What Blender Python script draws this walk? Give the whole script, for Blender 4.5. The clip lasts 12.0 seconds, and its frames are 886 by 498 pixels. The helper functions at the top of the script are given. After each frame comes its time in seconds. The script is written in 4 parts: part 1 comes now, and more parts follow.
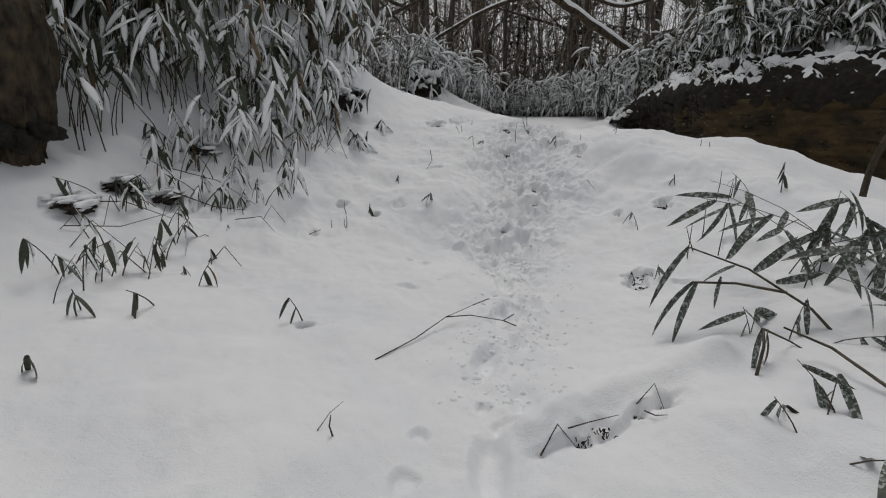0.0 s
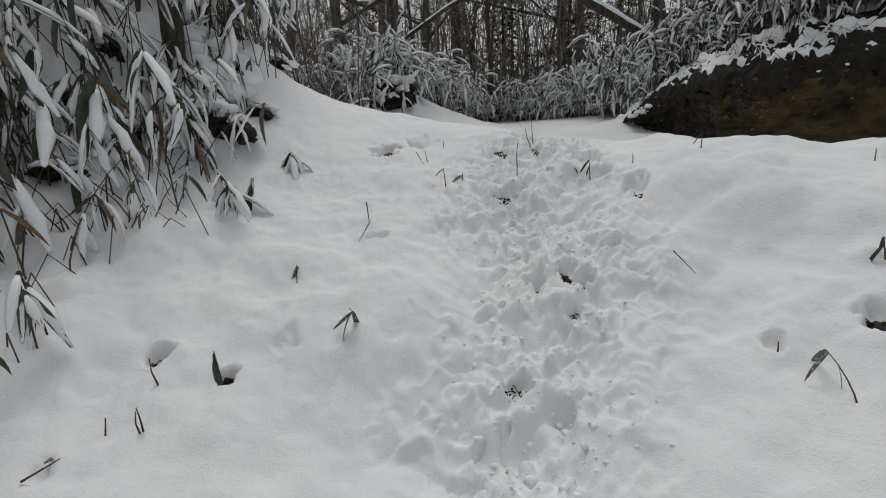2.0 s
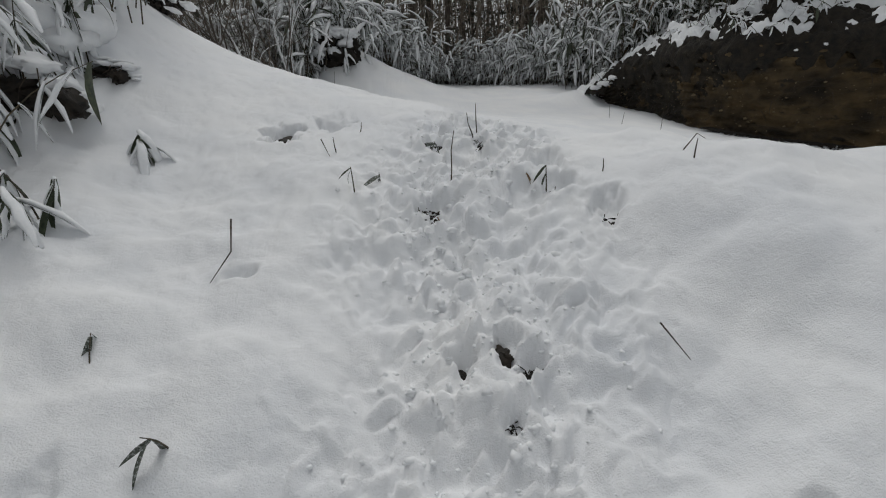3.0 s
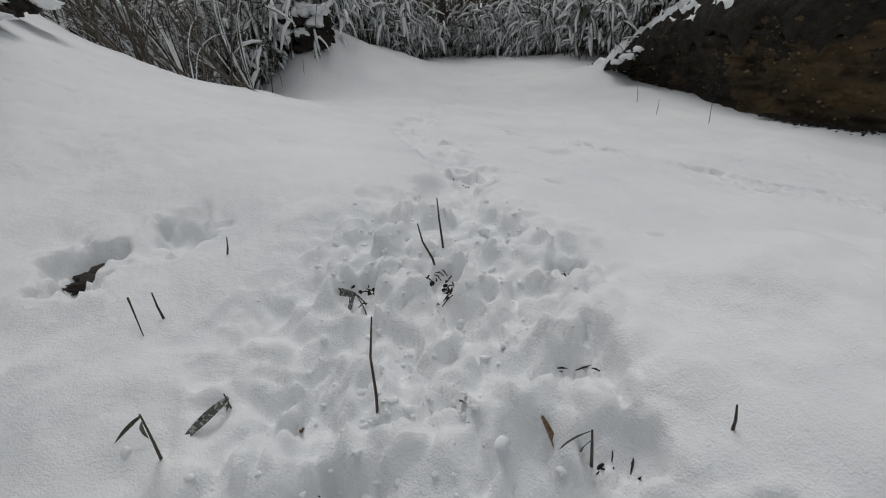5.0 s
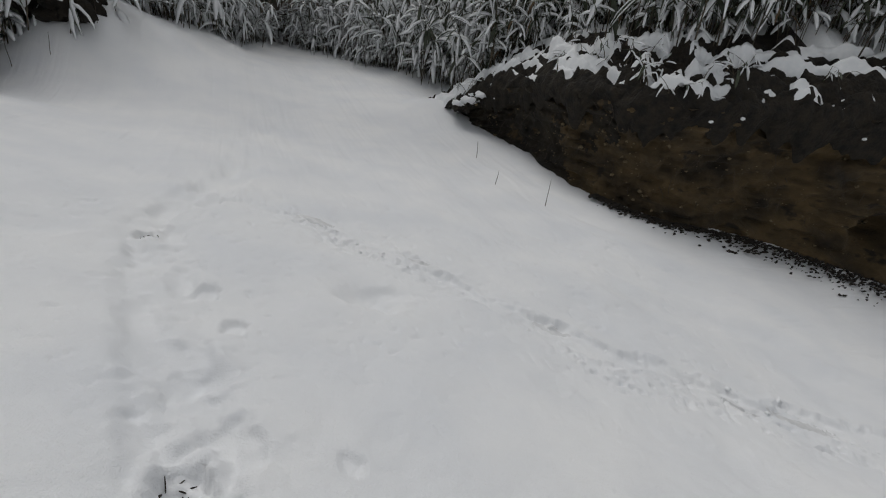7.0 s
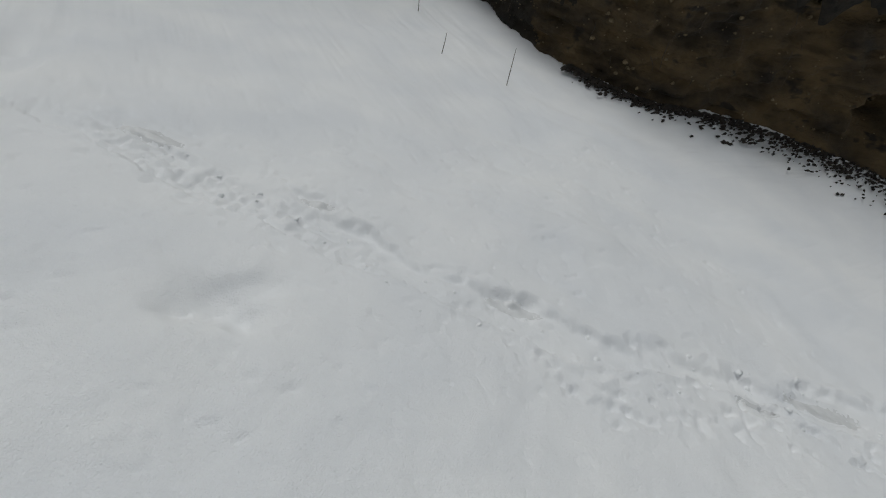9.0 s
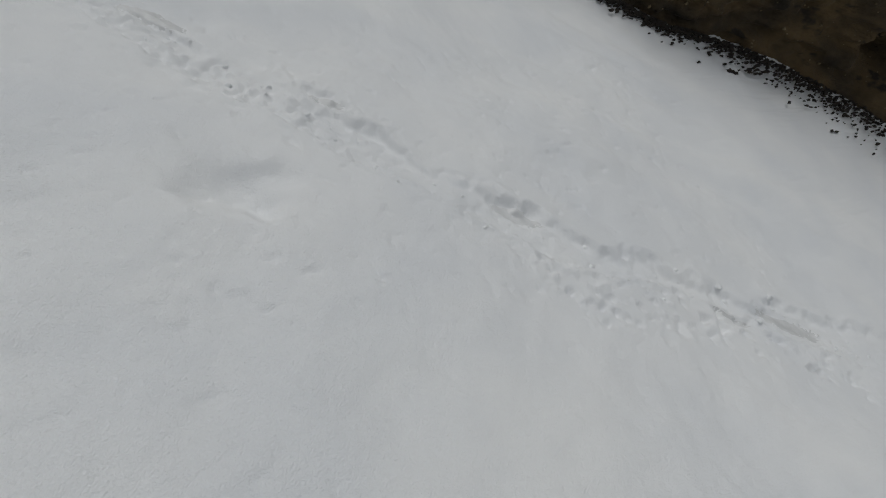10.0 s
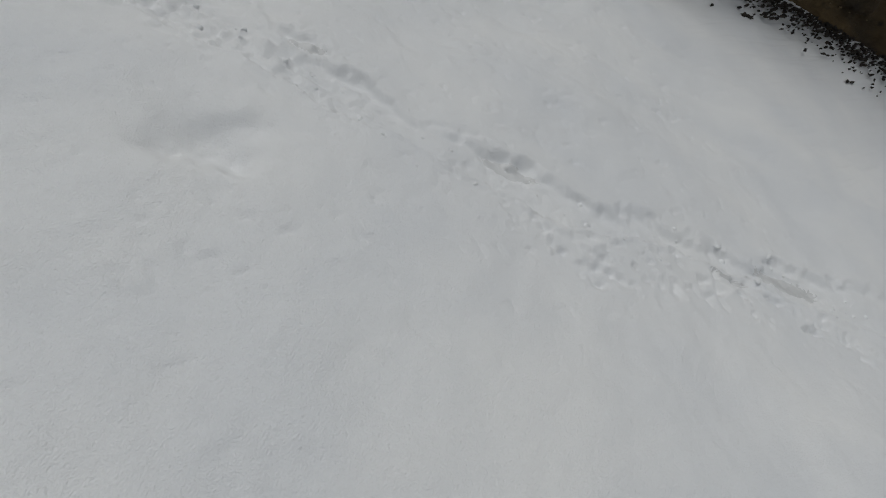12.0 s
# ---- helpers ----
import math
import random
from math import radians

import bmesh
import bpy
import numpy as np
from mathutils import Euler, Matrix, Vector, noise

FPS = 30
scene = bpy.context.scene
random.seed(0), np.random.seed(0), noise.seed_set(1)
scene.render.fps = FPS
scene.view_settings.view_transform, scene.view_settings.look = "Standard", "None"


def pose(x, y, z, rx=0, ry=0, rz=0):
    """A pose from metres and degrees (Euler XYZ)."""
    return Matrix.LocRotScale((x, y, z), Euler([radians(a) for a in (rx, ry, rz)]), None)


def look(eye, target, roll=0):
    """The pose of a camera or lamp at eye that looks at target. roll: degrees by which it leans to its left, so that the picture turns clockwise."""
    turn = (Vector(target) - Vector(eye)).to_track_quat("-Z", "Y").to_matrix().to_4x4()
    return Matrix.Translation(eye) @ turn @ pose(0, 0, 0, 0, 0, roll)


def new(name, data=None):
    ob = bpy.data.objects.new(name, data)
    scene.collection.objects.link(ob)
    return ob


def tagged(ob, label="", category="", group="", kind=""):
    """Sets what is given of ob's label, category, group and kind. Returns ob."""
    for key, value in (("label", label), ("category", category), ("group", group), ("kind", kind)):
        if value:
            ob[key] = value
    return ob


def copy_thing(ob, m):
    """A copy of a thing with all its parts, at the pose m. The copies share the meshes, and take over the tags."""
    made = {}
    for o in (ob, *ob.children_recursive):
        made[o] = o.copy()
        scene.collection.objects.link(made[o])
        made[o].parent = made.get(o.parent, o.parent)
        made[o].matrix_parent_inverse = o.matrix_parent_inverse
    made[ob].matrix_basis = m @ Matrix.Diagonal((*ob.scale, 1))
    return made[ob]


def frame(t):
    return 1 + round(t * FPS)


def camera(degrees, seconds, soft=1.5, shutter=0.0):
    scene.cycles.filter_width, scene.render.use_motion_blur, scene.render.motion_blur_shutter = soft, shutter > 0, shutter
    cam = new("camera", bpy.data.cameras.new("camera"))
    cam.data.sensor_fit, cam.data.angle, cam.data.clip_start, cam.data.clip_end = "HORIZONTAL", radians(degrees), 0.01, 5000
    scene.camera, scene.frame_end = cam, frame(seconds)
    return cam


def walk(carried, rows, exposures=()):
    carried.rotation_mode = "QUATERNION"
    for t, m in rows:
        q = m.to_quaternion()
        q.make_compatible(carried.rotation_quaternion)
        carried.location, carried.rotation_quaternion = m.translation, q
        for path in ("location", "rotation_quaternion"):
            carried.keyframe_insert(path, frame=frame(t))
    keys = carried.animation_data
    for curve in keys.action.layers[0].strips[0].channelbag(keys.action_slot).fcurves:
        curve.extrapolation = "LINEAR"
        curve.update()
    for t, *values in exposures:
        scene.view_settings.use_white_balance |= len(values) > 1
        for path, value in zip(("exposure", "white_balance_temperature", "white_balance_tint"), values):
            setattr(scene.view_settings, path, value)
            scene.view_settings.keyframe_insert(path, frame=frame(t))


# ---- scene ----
cam = camera(86.7, 12.0, 1.1)
METRES, EYE, TILT, LEAN, TURN = 10.0, 1.25, -13.0, -1.0, 0.0
ROWS = [
    (0.0, 0.0, 0.0, 0.0, 0.0, 0.0, 0.0),
    (0.5, 0.0236, 0.0631, 0.0211, -1.73, 6.91, 1.13),
    (1.0, 0.0257, 0.1419, 0.037, -0.69, 5.74, 2.13),
    (1.5, 0.0405, 0.2045, 0.0542, -0.14, 4.24, 3.81),
    (2.0, 0.0367, 0.2796, 0.0875, 0.1, 1.02, 4.45),
    (2.5, 0.0445, 0.3359, 0.1109, -1.35, -1.67, 2.16),
    (4.5, 0.107, 0.5104, 0.1871, -4.88, -6.68, 6.19),
    (5.0, 0.1187, 0.5404, 0.2114, -3.92, -8.01, 5.94),
    (5.5, 0.142, 0.5801, 0.2351, -2.7, -8.02, 7.93),
    (6.0, 0.1319, 0.6148, 0.2599, 1.15, -5.19, 4.64),
    (6.5, 0.1281, 0.6616, 0.2958, -6.61, -7.81, -0.77),
    (7.0, 0.1732, 0.6613, 0.3121, -22.84, -11.09, -0.13),
    (9.0, 0.2433, 0.7701, 0.3269, -28.27, -28.38, -0.79),
    (9.5, 0.2276, 0.7656, 0.3254, -29.61, -34.09, -3.23),
    (10.0, 0.2286, 0.7651, 0.3208, -28.31, -37.3, -4.21),
    (10.5, 0.2311, 0.7652, 0.319, -28.45, -39.64, -4.82),
    (11.0, 0.2329, 0.766, 0.3188, -29.41, -40.8, -4.94),
    (11.5, 0.2297, 0.767, 0.319, -28.5, -41.42, -4.53),
    (12.0, 0.2375, 0.7694, 0.3174, -28.07, -43.0, -4.35),
]
ENDS = [
    (2.7, look((0.540, 3.706, 1.609), (0.681, 5.628, 1.073), 0.0)),
    (4.3, look((1.056, 5.138, 1.924), (1.242, 7.007, 1.237), -3.2)),
    (7.2, look((1.942, 7.194, 2.764), (2.830, 8.793, 1.954), 6.1)),
    (8.8, look((2.354, 8.244, 2.835), (3.195, 9.611, 1.641), 8.5)),
]
walk(cam, sorted(ENDS + [(t, pose(0, 0, EYE, TILT, LEAN, TURN) @ pose(METRES * x, METRES * y, METRES * z, 90 + pitch, roll, yaw)) for t, x, y, z, yaw, pitch, roll in ROWS], key=lambda row: row[0]),
     [(0.0, -0.46, 6600, 10), (0.6, -0.28, 6600, 10), (1.5, -0.29, 6550, 9), (2.5, -0.36, 6500, 8), (4.5, -0.43, 6480, 8), (6.0, -0.36, 6480, 10), (7.0, -0.43, 6500, 9), (9.0, -0.46, 6400, 6), (10.0, -0.59, 6430, 7), (12.0, -0.61, 6450, 7)])

# ---- world and light: an overcast winter day ----
world = bpy.data.worlds.new("overcast")
scene.world = world
world.use_nodes = True
wn, wl = world.node_tree.nodes, world.node_tree.links
sky = wn.new("ShaderNodeTexSky")
sky.sky_type, sky.sun_disc, sky.sun_elevation, sky.sun_rotation = "NISHITA", False, radians(70), radians(355)
grey = wn.new("ShaderNodeHueSaturation")
grey.inputs["Saturation"].default_value = 0.12
wl.new(sky.outputs[0], grey.inputs["Color"])
wl.new(grey.outputs[0], wn["Background"].inputs["Color"])
wn["Background"].inputs["Strength"].default_value = 0.11
sun = new("sun", bpy.data.lights.new("sun", "SUN"))
sun.data.energy, sun.data.angle, sun.data.color = 1.4, radians(32), (1.0, 0.97, 0.94)
sun.matrix_world = pose(0, 0, 30, 22, 0, 185)


# ---- materials ----
def material(name, dark, light, scale=8.0, rough=0.8, bump=0.3, bump_scale=40.0, bump_size=0.01, stretch=(1, 1, 1), vary=0.0, spots=None, grain=None):
    """Two-scale noise between two colours, fine relief, and a shift of brightness from piece to piece."""
    m = bpy.data.materials.new(name)
    m.use_nodes = True
    n, l = m.node_tree.nodes, m.node_tree.links
    b = n["Principled BSDF"]
    co = n.new("ShaderNodeTexCoord")
    mp = n.new("ShaderNodeMapping")
    mp.inputs["Scale"].default_value = stretch
    l.new(co.outputs["Object"], mp.inputs["Vector"])
    n1 = n.new("ShaderNodeTexNoise")
    n1.inputs["Scale"].default_value, n1.inputs["Detail"].default_value = scale, 6.0
    l.new(mp.outputs[0], n1.inputs["Vector"])
    r = n.new("ShaderNodeValToRGB")
    r.color_ramp.elements[0].position, r.color_ramp.elements[1].position = 0.32, 0.68
    r.color_ramp.elements[0].color, r.color_ramp.elements[1].color = (*dark, 1), (*light, 1)
    l.new(n1.outputs["Fac"], r.inputs["Fac"])
    colour = r.outputs["Color"]
    if spots:
        n3 = n.new("ShaderNodeTexNoise")
        n3.inputs["Scale"].default_value, n3.inputs["Detail"].default_value = spots[0], 3.0
        l.new(mp.outputs[0], n3.inputs["Vector"])
        r3 = n.new("ShaderNodeValToRGB")
        r3.color_ramp.elements[0].position, r3.color_ramp.elements[1].position = spots[1], spots[1] + 0.08
        l.new(n3.outputs["Fac"], r3.inputs["Fac"])
        mx = n.new("ShaderNodeMix")
        mx.data_type = "RGBA"
        l.new(r3.outputs["Color"], mx.inputs["Factor"])
        l.new(colour, mx.inputs["A"])
        mx.inputs["B"].default_value = (*spots[2], 1)
        colour = mx.outputs["Result"]
    if vary:
        info = n.new("ShaderNodeObjectInfo")
        geo = n.new("ShaderNodeNewGeometry")
        add = n.new("ShaderNodeMath")
        add.operation = "ADD"
        l.new(info.outputs["Random"], add.inputs[0])
        l.new(geo.outputs["Random Per Island"], add.inputs[1])
        mr = n.new("ShaderNodeMapRange")
        mr.inputs["From Max"].default_value = 2.0
        mr.inputs["To Min"].default_value, mr.inputs["To Max"].default_value = 1 - vary, 1 + vary
        l.new(add.outputs[0], mr.inputs["Value"])
        hs = n.new("ShaderNodeHueSaturation")
        l.new(mr.outputs[0], hs.inputs["Value"])
        l.new(colour, hs.inputs["Color"])
        colour = hs.outputs["Color"]
    l.new(colour, b.inputs["Base Color"])
    b.inputs["Roughness"].default_value = rough
    if bump:
        n2 = n.new("ShaderNodeTexNoise")
        n2.inputs["Scale"].default_value, n2.inputs["Detail"].default_value = bump_scale, 5.0
        l.new(mp.outputs[0], n2.inputs["Vector"])
        bp = n.new("ShaderNodeBump")
        bp.inputs["Strength"].default_value, bp.inputs["Distance"].default_value = bump, bump_size
        l.new(n2.outputs["Fac"], bp.inputs["Height"])
        l.new(bp.outputs[0], b.inputs["Normal"])
        if grain:
            n4 = n.new("ShaderNodeTexNoise")
            n4.inputs["Scale"].default_value, n4.inputs["Detail"].default_value = grain[0], 3.0
            l.new(mp.outputs[0], n4.inputs["Vector"])
            fine = n.new("ShaderNodeBump")
            fine.inputs["Strength"].default_value, fine.inputs["Distance"].default_value = grain[1], grain[2]
            l.new(n4.outputs["Fac"], fine.inputs["Height"])
            l.new(fine.outputs[0], bp.inputs["Normal"])
    return m


SNOW = material("snow", (0.80, 0.82, 0.85), (0.88, 0.89, 0.90), 1.5, 0.75, 0.3, 45, 0.015, grain=(170, 0.6, 0.007))
SNOW_LOAD = material("snow_load", (0.82, 0.84, 0.86), (0.88, 0.89, 0.90), 20, 0.7, 0.3, 90, 0.006)
EARTH = material("earth", (0.020, 0.015, 0.009), (0.120, 0.081, 0.036), 1.6, 0.95, 0.9, 14, 0.05, (1, 1, 1.8), spots=(3.0, 0.62, (0.022, 0.017, 0.011)))
TURF = material("root_turf", (0.006, 0.005, 0.004), (0.026, 0.020, 0.012), 9, 0.95, 1.0, 30, 0.04)
EARTH_DARK = material("dark_earth", (0.008, 0.007, 0.005), (0.035, 0.027, 0.016), 2.5, 0.95, 0.9, 16, 0.05, spots=(4.0, 0.63, (0.07, 0.045, 0.02)))
PEBBLE = material("grit", (0.05, 0.038, 0.02), (0.22, 0.17, 0.10), 30, 0.9, 0.5, 60, 0.005, vary=0.6)
SNOW_WET = material("slush", (0.62, 0.63, 0.64), (0.74, 0.75, 0.76), 14, 0.45, 0.3, 60, 0.006)
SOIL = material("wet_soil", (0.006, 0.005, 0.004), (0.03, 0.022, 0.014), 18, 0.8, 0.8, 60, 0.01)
BARK = material("bark", (0.012, 0.009, 0.006), (0.10, 0.070, 0.042), 13, 0.9, 1.0, 34, 0.05, (1, 1, 0.5), vary=0.25, spots=(7.0, 0.6, (0.035, 0.036, 0.02)))
BARK_FAR = material("bark_grey", (0.05, 0.042, 0.034), (0.15, 0.125, 0.10), 9, 0.9, 0.5, 30, 0.02, (1, 1, 0.25), vary=0.35)
BRUSH = material("brush", (0.12, 0.092, 0.068), (0.30, 0.26, 0.21), 3, 0.9, 0.0, vary=0.45, spots=(2.2, 0.6, (0.5, 0.5, 0.5)))
STEM = material("sasa_stem", (0.022, 0.018, 0.011), (0.085, 0.066, 0.036), 14, 0.6, 0.0, vary=0.4)
LEAF = material("sasa_leaf", (0.018, 0.027, 0.014), (0.062, 0.074, 0.040), 14, 0.5, 0.2, 90, 0.002, vary=0.4, spots=(9.0, 0.66, (0.16, 0.11, 0.05)))
LEAF_DRY = material("dry_leaf", (0.09, 0.055, 0.028), (0.24, 0.155, 0.085), 18, 0.7, 0.3, 80, 0.003, vary=0.3)
LEAF_FROST = material("frosted_leaf", (0.03, 0.04, 0.028), (0.10, 0.115, 0.09), 10, 0.6, 0.3, 120, 0.002, vary=0.3, spots=(16.0, 0.53, (0.36, 0.38, 0.37)))
NEEDLE = material("needles", (0.014, 0.024, 0.014), (0.035, 0.05, 0.028), 6, 0.8, 0.0, vary=0.3)
TWIG = material("twig", (0.03, 0.022, 0.016), (0.09, 0.065, 0.045), 20, 0.8, 0.3, 90, 0.003, vary=0.3)


# ---- mesh tools ----
class Shape:
    """Collects vertices and faces of one mesh."""

    def __init__(self):
        self.v, self.f = [], []

    def tube(self, pts, radii, sides=6, cap=True):
        pts = [Vector(p) for p in pts]
        base = len(self.v)
        for i, p in enumerate(pts):
            d = (pts[min(i + 1, len(pts) - 1)] - pts[max(i - 1, 0)]).normalized()
            a = d.cross(Vector((0.31, 0.87, 0.4))).normalized()
            b = d.cross(a)
            for k in range(sides):
                w = 2 * math.pi * k / sides
                self.v.append(p + (a * math.cos(w) + b * math.sin(w)) * radii[i])
        for i in range(len(pts) - 1):
            for k in range(sides):
                j = (k + 1) % sides
                self.f.append((base + i * sides + k, base + i * sides + j, base + (i + 1) * sides + j, base + (i + 1) * sides + k))
        if cap:
            self.f.append(tuple(base + (len(pts) - 1) * sides + k for k in range(sides)))

    def leaf(self, spine, width, side, fold=0.25):
        """A lance-shaped blade along a spine, creased in the middle."""
        base, n = len(self.v), len(spine)
        for i, p in enumerate(spine):
            t = i / (n - 1)
            w = width * (math.sin(math.pi * min(1, t * 0.92 + 0.1)) ** 0.7) * (1 - 0.25 * t) * 0.5 if t < 1 else 0.0006
            up = side.cross((spine[min(i + 1, n - 1)] - spine[max(i - 1, 0)]).normalized())
            self.v += [p - side * w - up * w * fold, p, p + side * w - up * w * fold]
        for i in range(n - 1):
            for k in (0, 1):
                q = base + i * 3 + k
                self.f.append((q, q + 1, q + 4, q + 3))

    def snow_roll(self, spine, width, side, thick, rng, sides=6):
        """Snow lying along a blade: a rounded, uneven roll."""
        base, n = len(self.v), len(spine)
        for i, p in enumerate(spine):
            t = i / (n - 1)
            e = max(0.08, math.sin(math.pi * (0.06 + 0.9 * t)) ** 0.5) * rng.uniform(0.85, 1.12)
            for k in range(sides):
                w = 2 * math.pi * k / sides
                self.v.append(p + side * (math.cos(w) * width * 0.5 * e) + Vector((0, 0, thick * e * (0.42 + 0.62 * math.sin(w)))))
        for i in range(n - 1):
            for k in range(sides):
                j = (k + 1) % sides
                self.f.append((base + i * sides + k, base + (i + 1) * sides + k, base + (i + 1) * sides + j, base + i * sides + j))
        self.f.append(tuple(base + k for k in range(sides)))
        self.f.append(tuple(base + (n - 1) * sides + k for k in reversed(range(sides))))

    def blob(self, centre, size, rng, rings=5, seg=9, rough=0.3):
        base = len(self.v)
        ph = rng.uniform(0, 50)
        for i in range(rings + 1):
            a = math.pi * i / rings
            for k in range(seg):
                b = 2 * math.pi * k / seg
                d = Vector((math.sin(a) * math.cos(b), math.sin(a) * math.sin(b), math.cos(a)))
                r = 1 + rough * noise.noise(d * 1.6 + Vector((ph, 0, 0))) + rough * 0.5 * noise.noise(d * 4 + Vector((0, ph, 0)))
                self.v.append(Vector(centre) + Vector((d.x * size[0], d.y * size[1], d.z * size[2])) * r)
        for i in range(rings):
            for k in range(seg):
                j = (k + 1) % seg
                self.f.append((base + i * seg + k, base + (i + 1) * seg + k, base + (i + 1) * seg + j, base + i * seg + j))

    def mesh(self, name, mat, smooth=True):
        me = bpy.data.meshes.new(name)
        me.from_pydata([tuple(p) for p in self.v], [], self.f)
        me.materials.append(mat)
        if smooth:
            me.polygons.foreach_set("use_smooth", [True] * len(me.polygons))
        me.update()
        return me


def part(name, shape, mat, parent, label="", smooth=True):
    """One mesh object under a thing or a part."""
    ob = new(name, shape if isinstance(shape, bpy.types.Mesh) else shape.mesh(name, mat, smooth))
    ob.parent = parent
    return tagged(ob, label)


def thing(name, label, category, m=None, group="", kind=""):
    ob = new(name)
    ob.empty_display_size = 0.1
    if m is not None:
        ob.matrix_basis = m
    return tagged(ob, label, category, group, kind)


def grid_mesh(name, X, Y, Z, mat):
    ny, nx = X.shape
    me = bpy.data.meshes.new(name)
    me.vertices.add(nx * ny)
    me.vertices.foreach_set("co", np.stack([X, Y, Z], -1).astype(np.float32).ravel())
    i = (np.arange(ny - 1)[:, None] * nx + np.arange(nx - 1)[None, :]).ravel()
    q = np.stack([i, i + 1, i + nx + 1, i + nx], -1).astype(np.int32)
    me.loops.add(q.size)
    me.loops.foreach_set("vertex_index", q.ravel())
    me.polygons.add(len(q))
    me.polygons.foreach_set("loop_start", np.arange(0, q.size, 4, dtype=np.int32))
    me.polygons.foreach_set("use_smooth", np.ones(len(q), dtype=bool))
    me.materials.append(mat)
    me.update(calc_edges=True)
    me.validate()
    return me


# ---- the lie of the land ----
def lattice(x, y, seed):
    """Smooth value noise in -1..1, one unit per cell."""
    xi, yi = np.floor(x).astype(np.int64), np.floor(y).astype(np.int64)
    fx, fy = x - xi, y - yi
    fx, fy = fx * fx * (3 - 2 * fx), fy * fy * (3 - 2 * fy)

    def h(a, b):
        k = (a * 374761393 + b * 668265263 + seed * 974634541) & 0xFFFFFFFF
        k = ((k ^ (k >> 13)) * 1274126177) & 0xFFFFFFFF
        return ((k ^ (k >> 16)) & 0xFFFF) / 32767.5 - 1

    return (h(xi, yi) * (1 - fx) + h(xi + 1, yi) * fx) * (1 - fy) + (h(xi, yi + 1) * (1 - fx) + h(xi + 1, yi + 1) * fx) * fy


def fbm(x, y, seed, octaves=3):
    return sum(lattice(x * 2 ** o + 17.3 * o, y * 2 ** o - 9.1 * o, seed + o) * 0.5 ** o for o in range(octaves))


def smin(a, b, k):
    h = np.clip(0.5 + 0.5 * (b - a) / k, 0, 1)
    return b * (1 - h) + a * h - k * h * (1 - h)


def bell(x, y, cx, cy, sx, sy):
    return np.exp(-0.5 * (((x - cx) / sx) ** 2 + ((y - cy) / sy) ** 2))


def land(x, y):
    """Lower gully, the slope out of it, the road above, and the mounds beside it."""
    x, y = np.asarray(x, float), np.asarray(y, float)
    xc, yc = np.clip(x, -5, 10.5), np.clip(y, -1, 19)
    lower = -0.049 + 0.0415 * yc + 0.0123 * xc + 0.0435 * np.clip(xc, -4, 4) ** 2
    slope = -2.01 + 0.0059 * xc + 0.466 * yc + 0.0727 * np.clip(xc, -4.5, 4.5) ** 2
    road = 2.314 - 0.4885 * xc - 0.0445 * yc + 0.0295 * xc * yc + 0.0058 * xc * xc
    z = smin(-smin(-lower, -slope, 0.25), road, 0.3)
    z = z + 0.5 * bell(x, y, -2.6, 10.2, 0.9, 0.9) + 0.8 * bell(x, y, -3.5, 8.4, 1.1, 1.3)
    z = z + 0.1 * bell(x, y, -0.2, 10.9, 0.8, 0.6) - 0.45 * bell(x, y, -2.6, 14.2, 1.6, 1.4)
    knoll = lambda a, b, w: np.exp(-((x - a) / w) ** 2 - ((y - b) / w) ** 2)
    z = z + 0.3 * knoll(-1.6, 12.4, 1.3) + 0.6 * knoll(-3.2, 12.2, 1.2) + 1.7 * knoll(-4.6, 11.6, 1.3) + 0.45 * knoll(-1.3, 13.9, 1.1)
    z = z + 0.30 * knoll(5.2, 15.8, 0.6)
    ramp = np.clip(y - 13.8, 0, 14)
    ramp = np.where(ramp < 1.5, ramp ** 2 / 3.0, ramp - 0.75)
    z = z + np.minimum(ramp * np.interp(x, (-4, -0.5, 0.75, 2, 3, 6, 9), (0.08, 0.24, 0.19, 0.10, 0.075, 0.05, 0.02)), 1.35)
    z = z + 0.75 * bell(x, y, -0.55, 17.3, 0.75, 0.8)
    z = z + 0.45 * bell(x, y, 0.3, 18.6, 1.5, 1.7) + 0.35 * bell(x, y, -2.15, 8.1, 0.45, 0.7)
    z = z + 0.43 * np.clip((x - 1.9) / 2.2, 0, 1) * np.exp(-0.5 * ((y - 6.65) / 0.62) ** 2)
    z = z + 0.28 * bell(x, y, -3.7, 3.95, 0.5, 0.45)
    far = np.hypot(np.maximum(np.abs(x - 2) - 12, 0), np.maximum(np.abs(y - 8) - 14, 0))
    return z + np.clip(far * 0.05, 0, 3.0) * (0.6 + 0.6 * lattice(x / 25, y / 25, 5))


def height(x, y):
    return float(land(x, y))


TRAIL = [(0.35, -1.5), (0.3, 1.6), (0.35, 2.4), (0.6, 3.4), (0.65, 4.4), (0.72, 5.0), (1.15, 5.75), (0.9, 6.35), (1.15, 7.0), (1.3, 7.7), (1.5, 8.3), (1.35, 9.3), (1.2, 10.4), (1.7, 12.0), (1.8, 13.6), (2.4, 16.0)]
CROSSING = [(0.4, 12.0), (1.9, 11.1), (2.42, 10.4), (2.85, 9.95), (3.55, 9.22), (4.25, 8.8), (4.95, 8.42), (6.2, 7.6), (8.0, 6.8)]


def along(line, step):
    out = []
    for (ax, ay), (bx, by) in zip(line, line[1:]):
        n = max(1, round(math.hypot(bx - ax, by - ay) / step))
        out += [(ax + (bx - ax) * i / n, ay + (by - ay) * i / n, math.atan2(by - ay, bx - ax)) for i in range(n)]
    return out


